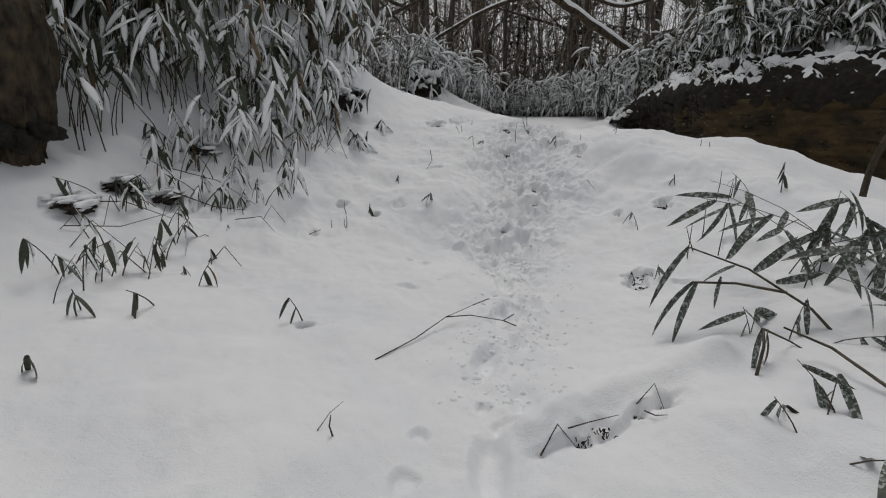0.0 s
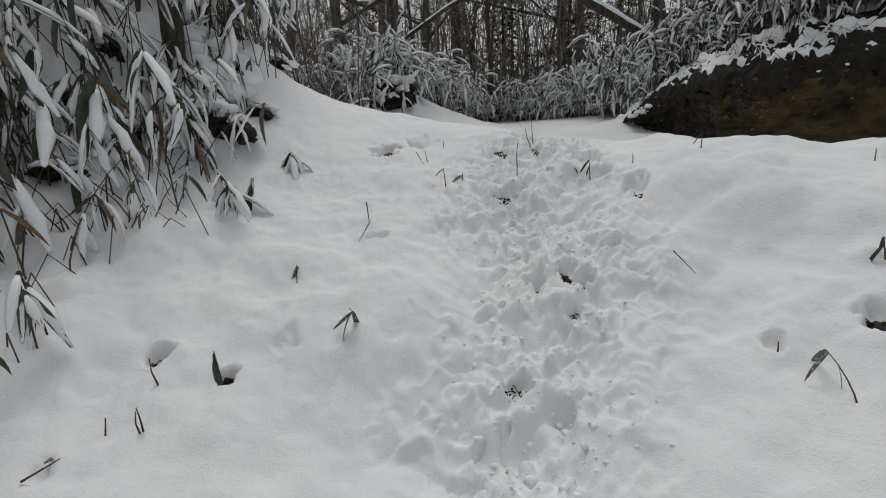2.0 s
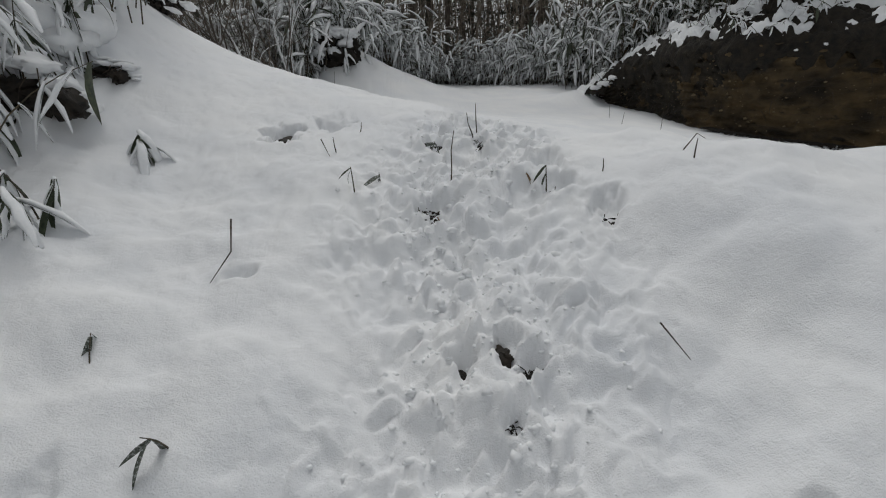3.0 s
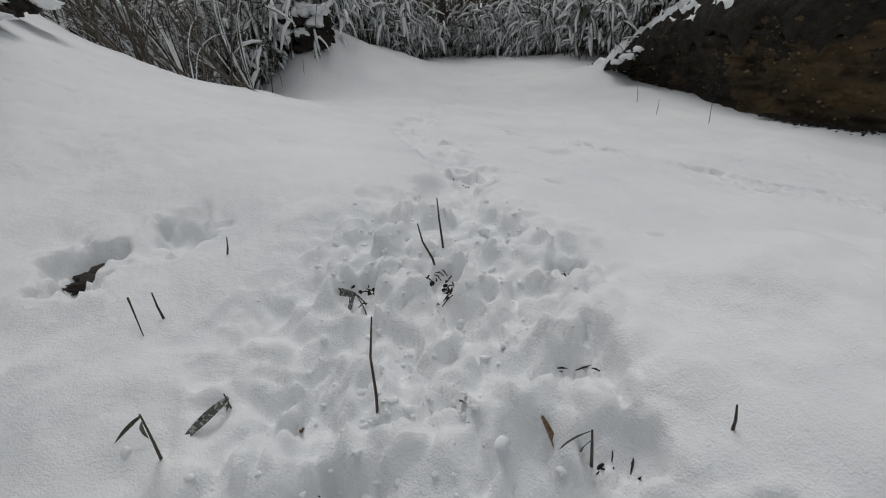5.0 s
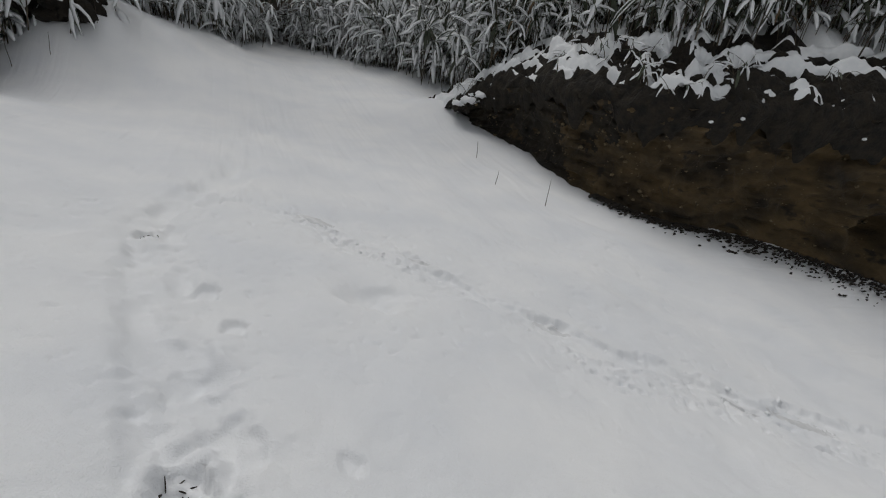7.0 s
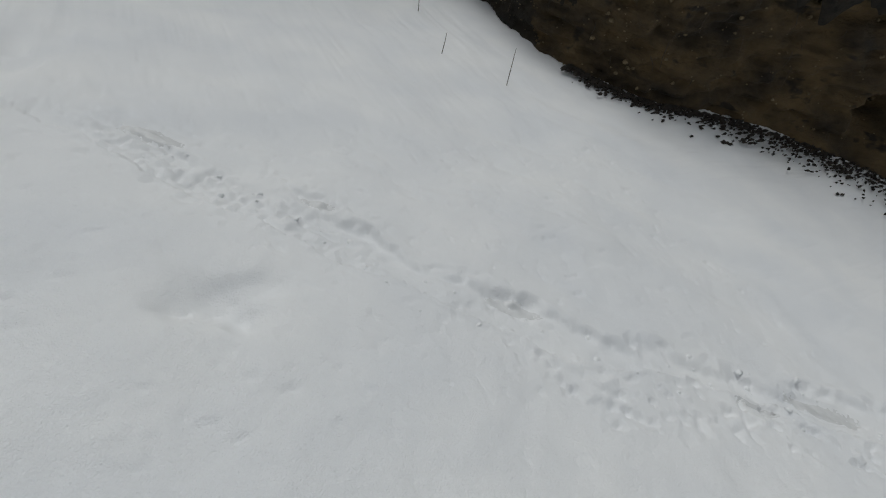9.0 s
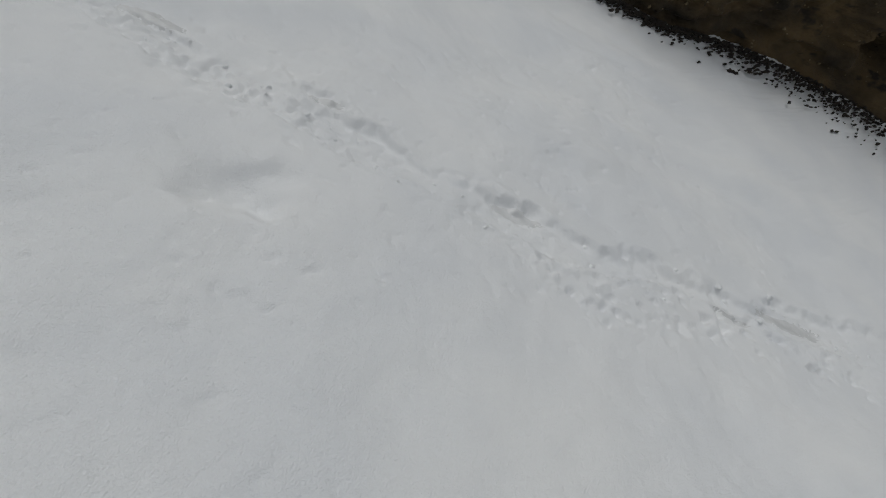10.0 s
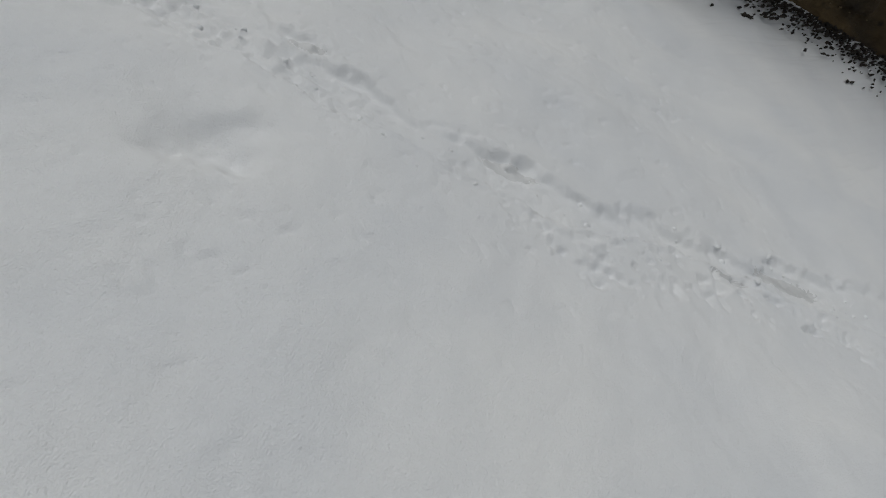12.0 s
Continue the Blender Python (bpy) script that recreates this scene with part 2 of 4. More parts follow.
def near_line(x, y, line):
    d = np.full(x.shape, 1e9)
    for (ax, ay), (bx, by) in zip(line, line[1:]):
        t = np.clip(((x - ax) * (bx - ax) + (y - ay) * (by - ay)) / ((bx - ax) ** 2 + (by - ay) ** 2), 0, 1)
        d = np.minimum(d, np.hypot(x - ax - t * (bx - ax), y - ay - t * (by - ay)))
    return d


HOLES = [(-0.10, 7.56, 0.17, 0.13), (1.08, 5.68, 0.10, 0.13), (0.93, 5.66, 0.09, 0.12), (1.2, 5.58, 0.06, 0.10), (1.08, 5.38, 0.06, 0.08), (0.68, 5.03, 0.09, 0.10), (0.62, 4.8, 0.07, 0.08), (-1.12, 5.17, 0.07, 0.11), (-0.72, 5.05, 0.06, 0.09),
         (0.88, 6.62, 0.13, 0.12), (1.8, 6.27, 0.11, 0.14), (0.19, 7.68, 0.12, 0.08), (2.29, 4.85, 0.10, 0.11), (1.04, 1.94, 0.05, 0.08), (-0.85, 2.72, 0.07, 0.10), (1.86, 4.91, 0.07, 0.07), (1.66, 3.67, 0.15, 0.10),
         (1.26, 7.25, 0.10, 0.10), (1.6, 6.86, 0.13, 0.10), (1.72, 7.24, 0.09, 0.07), (1.0, 7.29, 0.08, 0.08), (-2.75, 5.22, 0.12, 0.12), (-0.1, 6.18, 0.08, 0.08), (1.48, 8.35, 0.09, 0.09), (1.62, 6.58, 0.11, 0.10),
         (0.4, 4.62, 0.07, 0.06), (1.15, 10.3, 0.08, 0.06), (1.64, 11.1, 0.12, 0.08), (1.49, 9.55, 0.09, 0.05), (1.63, 9.25, 0.07, 0.04), (2.0, 8.36, 0.05, 0.03), (1.57, 7.58, 0.06, 0.05), (1.66, 8.5, 0.14, 0.04), (1.08, 7.82, 0.12, 0.03), (2.14, 7.4, 0.04, 0.03), (0.24, 7.73, 0.14, 0.04), (-0.26, 3.5, 0.10, 0.05), (-0.3, 4.38, 0.06, 0.04), (-0.17, 4.33, 0.06, 0.04), (-0.08, 1.78, 0.05, 0.04), (-0.12, 1.51, 0.05, 0.04), (0.2, 1.98, 0.06, 0.04), (0.29, 1.85, 0.06, 0.04), (1.56, 3.55, 0.10, 0.06), (0.69, 3.9, 0.12, 0.06), (0.51, 3.26, 0.12, 0.06), (0.42, 4.22, 0.08, 0.05), (2.48, 3.93, 0.10, 0.08), (1.88, 3.5, 0.10, 0.05), (-1.27, 4.57, 0.06, 0.05), (-0.47, 5.27, 0.07, 0.06), (-2.0, 5.1, 0.08, 0.08), (0.62, 1.78, 0.05, 0.04), (0.72, 1.82, 0.05, 0.04), (0.9, 1.89, 0.04, 0.04)]
DARK = (0, 1, 2, 3, 4, 5, 7, 8, 9, 10, 12, 13, 14, 16, 17, 18, 19, 20, 21, 23, 24, 26) + tuple(range(len(HOLES) - 3, len(HOLES)))
DARKEST = (0, 1, 2, 3, 7, 8, 12, 13, 14)


RIM_X = (0.4, 1.2, 1.7, 2.09, 2.22, 2.37, 2.56, 2.76, 2.84, 2.98, 3.11, 3.24, 3.4, 3.47, 3.58, 3.66, 3.95, 4.28, 4.36, 4.68, 4.83, 5.09, 5.34, 6.5, 8.5, 12)
RIM_Y = (12.2, 11.5, 11.05, 10.64, 10.46, 10.3, 10.1, 9.9, 9.77, 9.65, 9.55, 9.4, 9.29, 9.23, 9.15, 9.0, 8.89, 8.79, 8.68, 8.5, 8.32, 8.15, 7.95, 7.3, 6.4, 5.0)
WIDE_X = (1.6, 2.2, 2.7, 2.95, 3.12, 3.3, 3.48, 3.7, 3.86, 3.95, 4.4, 4.75, 5.05, 5.4, 7.0)
WIDE_Y = (0.2, 0.33, 0.27, 0.34, 0.35, 0.2, 0.23, 0.33, 0.22, 0.14, 0.16, 0.17, 0.3, 0.32, 0.3)
SKIDS = [(3.62, 9.36, 0.17, 0.065, 0.035), (5.02, 8.38, 0.24, 0.08, 0.03), (2.93, 10.2, 0.13, 0.06, 0.03), (3.36, 9.6, 0.10, 0.055, 0.03), (3.08, 9.98, 0.09, 0.05, 0.022), (2.26, 10.87, 0.2, 0.07, 0.02), (4.6, 8.5, 0.14, 0.05, 0.014),
         (2.36, 10.26, 0.055, 0.045, 0.02), (3.6, 9.1, 0.05, 0.035, 0.02), (2.66, 9.86, 0.03, 0.03, 0.016), (2.73, 9.6, 0.05, 0.025, 0.014), (2.1, 10.5, 0.025, 0.025, 0.012), (3.63, 9.92, 0.02, 0.015, -0.012)]


def step_up(v):
    v = np.clip(v, 0, 1)
    return v * v * (3 - 2 * v)


def boot_crossing(x, y):
    """The torn, crusted furrow that boots left across the road, and the marks round it."""
    ragged = 0.022 * fbm(x / 0.13, y / 0.13, 60, 3) + 0.008 * lattice(x / 0.028, y / 0.028, 66)
    d = (y - np.interp(x, RIM_X, RIM_Y)) * 0.78 + ragged
    wide = np.interp(x, WIDE_X, WIDE_Y)
    here = np.clip((x - 0.9) / 1.1, 0, 1)
    inside = step_up(d / 0.016) * (1 - step_up((d - wide + 0.05 + 0.03 * fbm(x / 0.07, y / 0.07, 64, 2)) / 0.07))
    churned = np.clip((3.25 - x) / 0.5, 0.12, 1)
    lumps = np.abs(lattice((x + y) / 0.07, (x - y) / 0.10, 61)) + 0.6 * np.abs(lattice((x - y) / 0.035, (x + y) / 0.05, 63))
    z = -here * inside * (0.034 + 0.012 * fbm(x / 0.4, y / 0.4, 62, 2) - churned * 0.030 * (lumps - 0.35) + 0.004 * fbm(x / 0.05, y / 0.05, 65, 2))
    z = z + here * 0.013 * np.exp(-((d + 0.010) / 0.013) ** 2) + here * 0.006 * np.exp(-((d - wide - 0.02) / 0.02) ** 2)
    spray = np.exp(-((d - 0.42) / 0.13) ** 2) * np.clip((3.3 - x) / 0.3, 0, 1) * np.clip((x - 2.5) / 0.3, 0, 1)
    z = z + spray * 0.02 * np.abs(lattice((x + y) / 0.06, (x - y) / 0.05, 69))
    for cx, cy, a, b, deep in SKIDS:
        u, v = (x - cx) * 0.80 - (y - cy) * 0.60, (x - cx) * 0.60 + (y - cy) * 0.80
        e = np.hypot(u / a, v / b) + 0.25 * fbm(x / 0.05, y / 0.05, 70, 2)
        z = z - 0.65 * deep * step_up((1.15 - e) / 0.5)
    pits = step_up((x - 3.3) / 0.3) * step_up((-0.01 - d) / 0.05) * step_up((d + 0.36) / 0.2) * step_up((6.2 - x) / 1)
    z = z - pits * 0.075 * np.clip(lattice(x / 0.04, y / 0.04, 67) - 0.36, 0, 1) + pits * 0.045 * np.clip(lattice(x / 0.036, y / 0.036, 72) - 0.45, 0, 1)
    beyond = step_up((d - 0.45) / 0.4) * step_up((x - 2.2) / 1.0)
    u, v = 0.62 * x - 0.78 * y, 0.78 * x + 0.62 * y
    z = z + beyond * (0.007 * fbm(u / 0.75 + 0.3 * fbm(x / 0.5, y / 0.5, 73, 2), v / 0.16, 74, 3) + 0.010 * np.clip(lattice(u / 0.12, v / 0.035, 75) - 0.72, 0, 1))
    wx, wy = x + 0.05 * fbm(x / 0.15, y / 0.15, 68, 2), y + 0.05 * fbm(x / 0.15, y / 0.15, 76, 2)
    return z - 0.085 * bell(wx, wy, 2.40, 9.53, 0.075, 0.07) - 0.055 * bell(wx, wy, 2.33, 9.65, 0.075, 0.075) - 0.045 * bell(wx, wy, 2.60, 9.64, 0.08, 0.06) - 0.03 * bell(wx, wy, 2.45, 9.68, 0.12, 0.07)


def snow_surface(x, y):
    z = land(x, y)
    near = np.clip(1 - (np.hypot(x - 1.5, y - 7) - 11) / 8, 0, 1)
    z = z + near * ((0.035 + 0.03 * np.clip((8 - y) / 1.5, 0, 1)) * fbm(x / 0.9, y / 0.9, 11) + (0.010 + 0.006 * np.clip((8 - y) / 1.5, 0, 1)) * fbm(x / 0.22, y / 0.22, 21) + 0.003 * lattice(x / 0.05, y / 0.05, 25) - (0.008 + 0.022 * np.clip(y - 8.0, 0, 1)) * np.clip(lattice(x / 0.04, y / 0.04, 26) - 0.55, 0, 1))
    rough = np.clip((-x - 0.5) / 1.5, 0, 1) * np.clip((y - 3.0) / 1.5, 0, 1) * np.clip((10.0 - y) / 1.2, 0, 1)
    z = z + rough * (0.08 * np.abs(fbm(x / 0.55, y / 0.55, 31)) + 0.015 * np.abs(lattice(x / 0.14, y / 0.14, 33)))
    slope_zone = np.clip((y - 4) / 1, 0, 1) * np.clip((7.8 - y) / 0.8, 0, 1) * np.clip((3.6 - x) / 1, 0, 1)
    z = z + slope_zone * (0.05 * fbm(x / 0.6, y / 0.45, 41) + 0.006 * fbm(x / 0.09, y / 0.09, 43, 2))
    d = near_line(x, y, TRAIL) + 0.12 * fbm(x / 0.4, y / 0.4, 48, 2)
    wide = 0.24 + 0.30 * np.clip((y - 3.9) / 1.2, 0, 1) * np.clip((7.9 - y) / 0.7, 0, 1)
    tread = np.clip(1.5 - d / wide, 0, 1) * np.clip((9.5 - y) / 2, 0.1, 1) * np.clip((y - 0.5) / 3.5, 0.2, 1)
    wx, wy = 0.8 * x + 0.6 * y + 0.05 * fbm(x / 0.11, y / 0.11, 57, 2), 0.8 * y - 0.6 * x + 0.05 * fbm(x / 0.11, y / 0.11, 58, 2)
    lumps = 0.5 * fbm(wx / 0.17, wy / 0.17, 52, 3) + 0.5 * np.clip(fbm(wy / 0.085, wx / 0.085, 54, 2), -0.15, 0.7) + 0.1
    chunks = np.abs(lattice(wx / 0.075, wy / 0.06, 55)) + 0.5 * np.abs(lattice(wy / 0.035, wx / 0.04, 56))
    z = z + tread * np.clip((y - 3.4) / 1.4, 0.3, 1) * (0.12 * lumps - 0.10 + 0.045 * chunks)
    z = z + boot_crossing(x, y)
    z = z + 0.085 * np.exp(-(near_line(x, y, [(0.40, 1.82), (0.7, 2.0), (1.05, 2.13), (1.5, 2.35)]) / 0.10) ** 2)
    front = 1.72 + 0.40 * (x - 0.43) + 0.02 * fbm(x / 0.1, y / 0.1, 77, 2) - y
    z = z - 0.06 * step_up(front / 0.02) * np.exp(-np.clip(front, 0, 9) / 0.10) * step_up((x - 0.3) / 0.15) * step_up((1.2 - x) / 0.15)
    lane = near_line(x, y, TRAIL) + 0.03 * fbm(x / 0.3, y / 0.3, 49, 2)
    z = z - 0.03 * np.clip((y - 7.4) / 0.8, 0, 1) * np.clip((13.5 - y) / 2, 0, 1) * (1 - step_up((lane - 0.12) / 0.1)) * (1 + 0.4 * fbm(x / 0.15, y / 0.15, 50, 2))
    rut = near_line(x, y, [(1.6, 11.6), (3.8, 10.6), (7.5, 8.6), (14, 6)])
    z = z + np.clip((x - 2.5) / 2, 0, 1) * 0.012 * np.cos(np.clip(rut / 0.22, -3.1, 3.1) * 3.0)
    side = 1
    for i, (px, py, a) in enumerate(along(TRAIL, 0.33)):
        side = -side
        if py < 1:
            continue
        cx, cy = px - side * 0.09 * math.sin(a), py + side * 0.09 * math.cos(a)
        u, v = (x - cx) * math.cos(a) + (y - cy) * math.sin(a), -(x - cx) * math.sin(a) + (y - cy) * math.cos(a)
        e = (u / 0.15) ** 2 + (v / 0.065) ** 2
        deep = (0.05 if py < 4 else 0.026 if py > 8 else 0.02) * (0.7 + 0.6 * ((i * 37) % 10) / 10)
        z = z - deep * np.exp(-e ** 2 * 0.9) + deep * 0.25 * np.exp(-((np.sqrt(e) - 1.5) / 0.35) ** 2)
    for hx, hy, r, deep in HOLES:
        r = 0.85 * r
        w = fbm(x / 0.08, y / 0.08, 71, 3) * 0.55
        e = np.hypot(x - hx, y - hy) / r + w
        z = z - 0.75 * deep * np.clip((1.05 - e) / 0.45, 0, 1) + 0.06 * deep * np.exp(-((e - 1.45) / 0.35) ** 2)
    return z


def spread(lo, hi, step, reach_lo, reach_hi, grow=1.09):
    mid = list(np.arange(lo, hi, step))
    a, s = [lo], step
    while a[-1] > reach_lo:
        s *= grow
        a.append(a[-1] - s)
    b, s = [mid[-1]], step
    while b[-1] < reach_hi:
        s *= grow
        b.append(b[-1] + s)
    return np.array(a[:0:-1] + mid + b[1:])


gx, gy = np.meshgrid(spread(-2.8, 5.4, 0.0135, -400, 400), spread(1.4, 10.8, 0.0135, -400, 600))
ground = new("ground", grid_mesh("ground", gx, gy, snow_surface(gx, gy), SNOW))
tagged(ground, "uneven fresh snow over a forest slope with trodden footprints", "ground", kind="structure")


def on_snow(x, y):
    return float(snow_surface(np.array([[x]], float), np.array([[y]], float))[0, 0])


# ---- the cut bank of brown earth beside the road ----
FOOT = [(5.0, 16.8), (5.45, 15.4), (5.95, 14.4), (6.15, 12.75), (6.7, 11.6), (8.1, 11.05), (9.6, 10.1), (11.5, 8.6), (14.5, 7.0), (19, 5.5)]
LIP = [1.62, 1.95, 2.4, 2.52, 2.52, 2.6, 2.65, 2.6, 2.6, 2.6]


def curve_at(s):
    """A smooth run through the foot line; s counts its corners."""
    i = int(min(max(s, 0), len(FOOT) - 1.001))
    t = s - i
    pick = lambda k: min(max(k, 0), len(FOOT) - 1)
    p = [(*FOOT[pick(i + k)], LIP[pick(i + k)]) for k in (-1, 0, 1, 2)]
    return [0.5 * (2 * b + (c - a) * t + (2 * a - 5 * b + 4 * c - d) * t * t + (3 * b - a - 3 * c + d) * t ** 3) for a, b, c, d in zip(*p)]


def bank_rows(rows, s0, s1, ns, seed, lift=0.0, rough=0.06):
    X, Y, Z = (np.zeros((len(rows), ns)) for _ in range(3))
    for k in range(ns):
        s = s0 + (s1 - s0) * k / (ns - 1)
        x, y, lip = curve_at(s)
        xb, yb, _ = curve_at(s + 0.02)
        d = math.hypot(xb - x, yb - y) or 1
        nx, ny = -(yb - y) / d, (xb - x) / d
        g = height(x, y)
        for j, (back, up, slope) in enumerate(rows):
            Z[j, k] = g - 0.3 + (lip - g + 0.3) * min(up, 1) + max(up - 1, 0)
            X[j, k], Y[j, k] = x + nx * back, y + ny * back
    S = np.linspace(s0, s1, ns)[None, :] * 1.6 + 0 * X
    V = np.cumsum(np.ones_like(X), 0) * 0.09
    off = rough * fbm(S / 0.35, V / 0.25, seed, 4)
    return X, Y, Z, off, S, V


bank = thing("cut_bank", "brown earth bank cut beside the road under snowy turf", "earth bank")
face_rows = [(0.02 + 0.20 * math.sin(math.pi * t) - 0.05 * t, t, 0) for t in np.linspace(0, 1, 64)]
X, Y, Z, off, S, V = bank_rows(face_rows, 0.6, 8.9, 420, 81, rough=0.09)
ledge = 0.07 * np.abs(lattice(S / 0.5, Z / 0.14, 85)) + 0.04 * lattice(S / 0.13, Z / 0.09, 86) + 0.09 * fbm(S / 0.9, Z / 0.6, 87) + 0.018 * lattice(S / 0.04, Z / 0.035, 88)
cave = 0.7 * np.exp(-((S / 1.6 - 6.0) / 0.16) ** 2 - ((Z - 1.15 - 0.8 * (S / 1.6 - 6.0)) / 0.3) ** 2)
face = grid_mesh("earth_face", X + (off + ledge + cave) * 0.6, Y + (off + ledge + cave) * 0.8, Z, EARTH)
face.materials.append(EARTH_DARK)
# The first stretch of the face takes the darker earth, with a ragged edge.
dark_end = (S / 1.6 + 0.5 * fbm(S / 0.5, Z / 0.5, 89) + 0.22 * fbm(S / 0.07, Z / 0.06, 90, 3) < 3.0)[:-1, :-1]
face.polygons.foreach_set("material_index", dark_end.astype(np.int32).ravel())
part("earth_face", face, EARTH, bank, "bare crumbling earth, black at one end")
rng = random.Random(61)
push = off + ledge + cave
grit, cracks = Shape(), Shape()
for _ in range(520):
    j, k = rng.randrange(8, 58), rng.randrange(40, 400)
    r = rng.uniform(0.005, 0.012) if rng.random() < 0.8 else rng.uniform(0.012, 0.03)
    grit.blob((X[j, k] + 0.6 * push[j, k] - 0.3 * r, Y[j, k] + 0.8 * push[j, k] - 0.4 * r, Z[j, k]), (r * 1.3, r, r * 0.8), rng, 4, 7, 0.7)
for _ in range(60):
    j, k = rng.randrange(20, 62), rng.randrange(40, 400)
    p = Vector((X[j, k] + 0.6 * push[j, k] - 0.03, Y[j, k] + 0.8 * push[j, k] - 0.04, Z[j, k]))
    q = p + Vector((rng.gauss(0, 0.12), rng.gauss(0, 0.03), -rng.uniform(0.05, 0.3)))
    cracks.tube([p, p.lerp(q, 0.5) + Vector((rng.gauss(0, 0.03), -0.02, 0)), q], [0.005, 0.004, 0.002], 4)
tagged(part("grit", grit, PEBBLE, bank, "pale grit and small stones stuck in the earth"), kind="stuff")
tagged(part("root_tangle", cracks, TWIG, bank, "thin dark roots hanging from the cut"), kind="stuff")
turf_rows = [(0.02 - 0.12 * t, 0.80 + 0.20 * t, 0) for t in np.linspace(0, 1, 6)] + [(-0.1 + 0.95 * t, 1 + 0.80 * t ** 0.75, 0) for t in np.linspace(0.03, 1, 52)] + [(0.85 + 2.2 * t, 1.80 + 0.7 * t, 0) for t in np.linspace(0.1, 1, 8)] + [(3.05 + 22 * t, 2.50 + 1.8 * t, 0) for t in np.linspace(0.1, 1, 9)]
X, Y, Z, off, S, V = bank_rows(turf_rows, 0.0, 8.9, 760, 91, rough=0.12)
row_no = np.concatenate([np.arange(6), np.linspace(6, 31, 52), np.arange(32, 49)])[:, None]
V = row_no * 0.09 + 0 * X
off = 0.12 * fbm(S / 0.35, V / 0.25, 91, 4)
fade = np.clip(row_no / 5, 0.3, 1)
tip = np.clip((S / 1.6) / 2.2, 0.0, 1.0)
Z = np.where(np.arange(len(turf_rows))[:, None] > 5, (Z - Z[5:6]) * (0.35 + 0.65 * tip) + Z[5:6], Z)
hang = np.clip(1 - np.arange(len(turf_rows))[:, None] / 5, 0, 1)
turf_z = Z + off * fade + 0.05 * lattice(S / 0.1, V / 0.2, 95) + hang * 0.15 * fbm(S / 0.25, S * 0, 96)
part("turf_lip", grid_mesh("turf_lip", X, Y, turf_z, TURF), TURF, bank, "dark matted roots and turf")
ws, wv = S + 0.10 * fbm(S / 0.2, V / 0.2, 107, 2), V + 0.12 * fbm(S / 0.2, V / 0.2, 108, 2)
cover = 0.16 * fbm(ws / 0.62, wv / 0.24, 101, 3) + 0.03 * lattice(S / 0.12, V / 0.10, 105) + 0.012 * lattice(S / 0.05, V / 0.05, 106)
rise = np.clip((row_no - 4) / 22.0, -0.2, 1)
cover = cover + rise * 0.06 - 0.055 - 0.02 * np.clip(S / 1.6 - 3.5, 0, 1)
cover = np.where(row_no > 33, 0.14, cover) - np.clip(11 - row_no, 0, 12) * 0.008
snow_z = Z + off * fade + 0.02 + 0.07 * np.tanh(cover / 0.06)
part("snow_cover", grid_mesh("snow_cover", X[9:], Y[9:], snow_z[9:], SNOW_LOAD), SNOW_LOAD, bank, "patchy snow lying on the turf")


rng = random.Random(77)
for i in range(70):
    q = rng.uniform(1.2, 7.4) if i < 20 else rng.uniform(0.3, 1.6)
    x, y, lip = curve_at(q)
    xb, yb, _z = curve_at(q + 0.02)
    d = math.hypot(xb - x, yb - y)
    back = rng.uniform(-0.16, 0.08) if i < 20 else rng.uniform(-0.12, 0.5)
    k = rng.uniform(0.012, 0.04) if i < 20 else rng.uniform(0.04, 0.09)
    sh = Shape()
    sh.blob((x - (yb - y) / d * back, y + (xb - x) / d * back, lip + (0.1 + back * 1.2 if i < 20 else min(back, 0) * 0.8 + max(back, 0) * 0.3 + 0.1) - abs(rng.gauss(0, 0.10))), (k * 1.5, k, k * (0.8 if i < 20 else 0.6)), rng, 8, 14, 0.6)
    part("snow_clump", sh, SNOW_LOAD, bank, "small clump of snow caught on the roots")


def bank_top(s, back):
    """A place on the top of the bank, by run and distance from its edge."""
    x, y, lip = curve_at(s)
    xb, yb, _ = curve_at(s + 0.02)
    d = math.hypot(xb - x, yb - y)
    t = min(1.0, max(0.0, s / 2.2))
    up = 0.80 * min(1, (back + 0.1) / 0.95) ** 0.75 + max(0, back - 0.85) * 0.32 if back < 3.05 else 1.50 + (back - 3.05) * 0.08
    return x - (yb - y) / d * back, y + (xb - x) / d * back, lip + up * (0.35 + 0.65 * t)


# ---- dwarf bamboo ----
def droop(start, heading, pitch, length, sag, n=6):
    """A spine that leaves start along a heading and hangs over under its load."""
    out, p, a = [Vector(start)], Vector(start), pitch
    for i in range(n):
        p = p + Vector((math.cos(heading) * math.cos(a), math.sin(heading) * math.cos(a), math.sin(a))) * (length / n)
        a = max(-1.5, a - sag / n)
        out.append(p.copy())
    return out


rng = random.Random(5)
BLADES, ROLLS = [], []
for k in range(16):
    spine = droop((0, 0, 0), 0, -1.35 + 1.6 * k / 15, 1.0, rng.uniform(0.2, 1.0), 5)
    side = Vector((0, 1, 0))
    a, b = Shape(), Shape()
    a.leaf(spine, rng.uniform(0.15, 0.2), side)
    b.snow_roll([q + Vector((0, rng.gauss(0, 0.012), 0.01)) for q in spine[rng.choice((0, 0, 1)):]], rng.uniform(0.14, 0.21), side, rng.uniform(0.09, 0.15), rng)
    BLADES.append(a.mesh("leaf", LEAF))
    ROLLS.append(b.mesh("snow_load", SNOW_LOAD))
BLADES_FAR, ROLLS_FAR = [], []
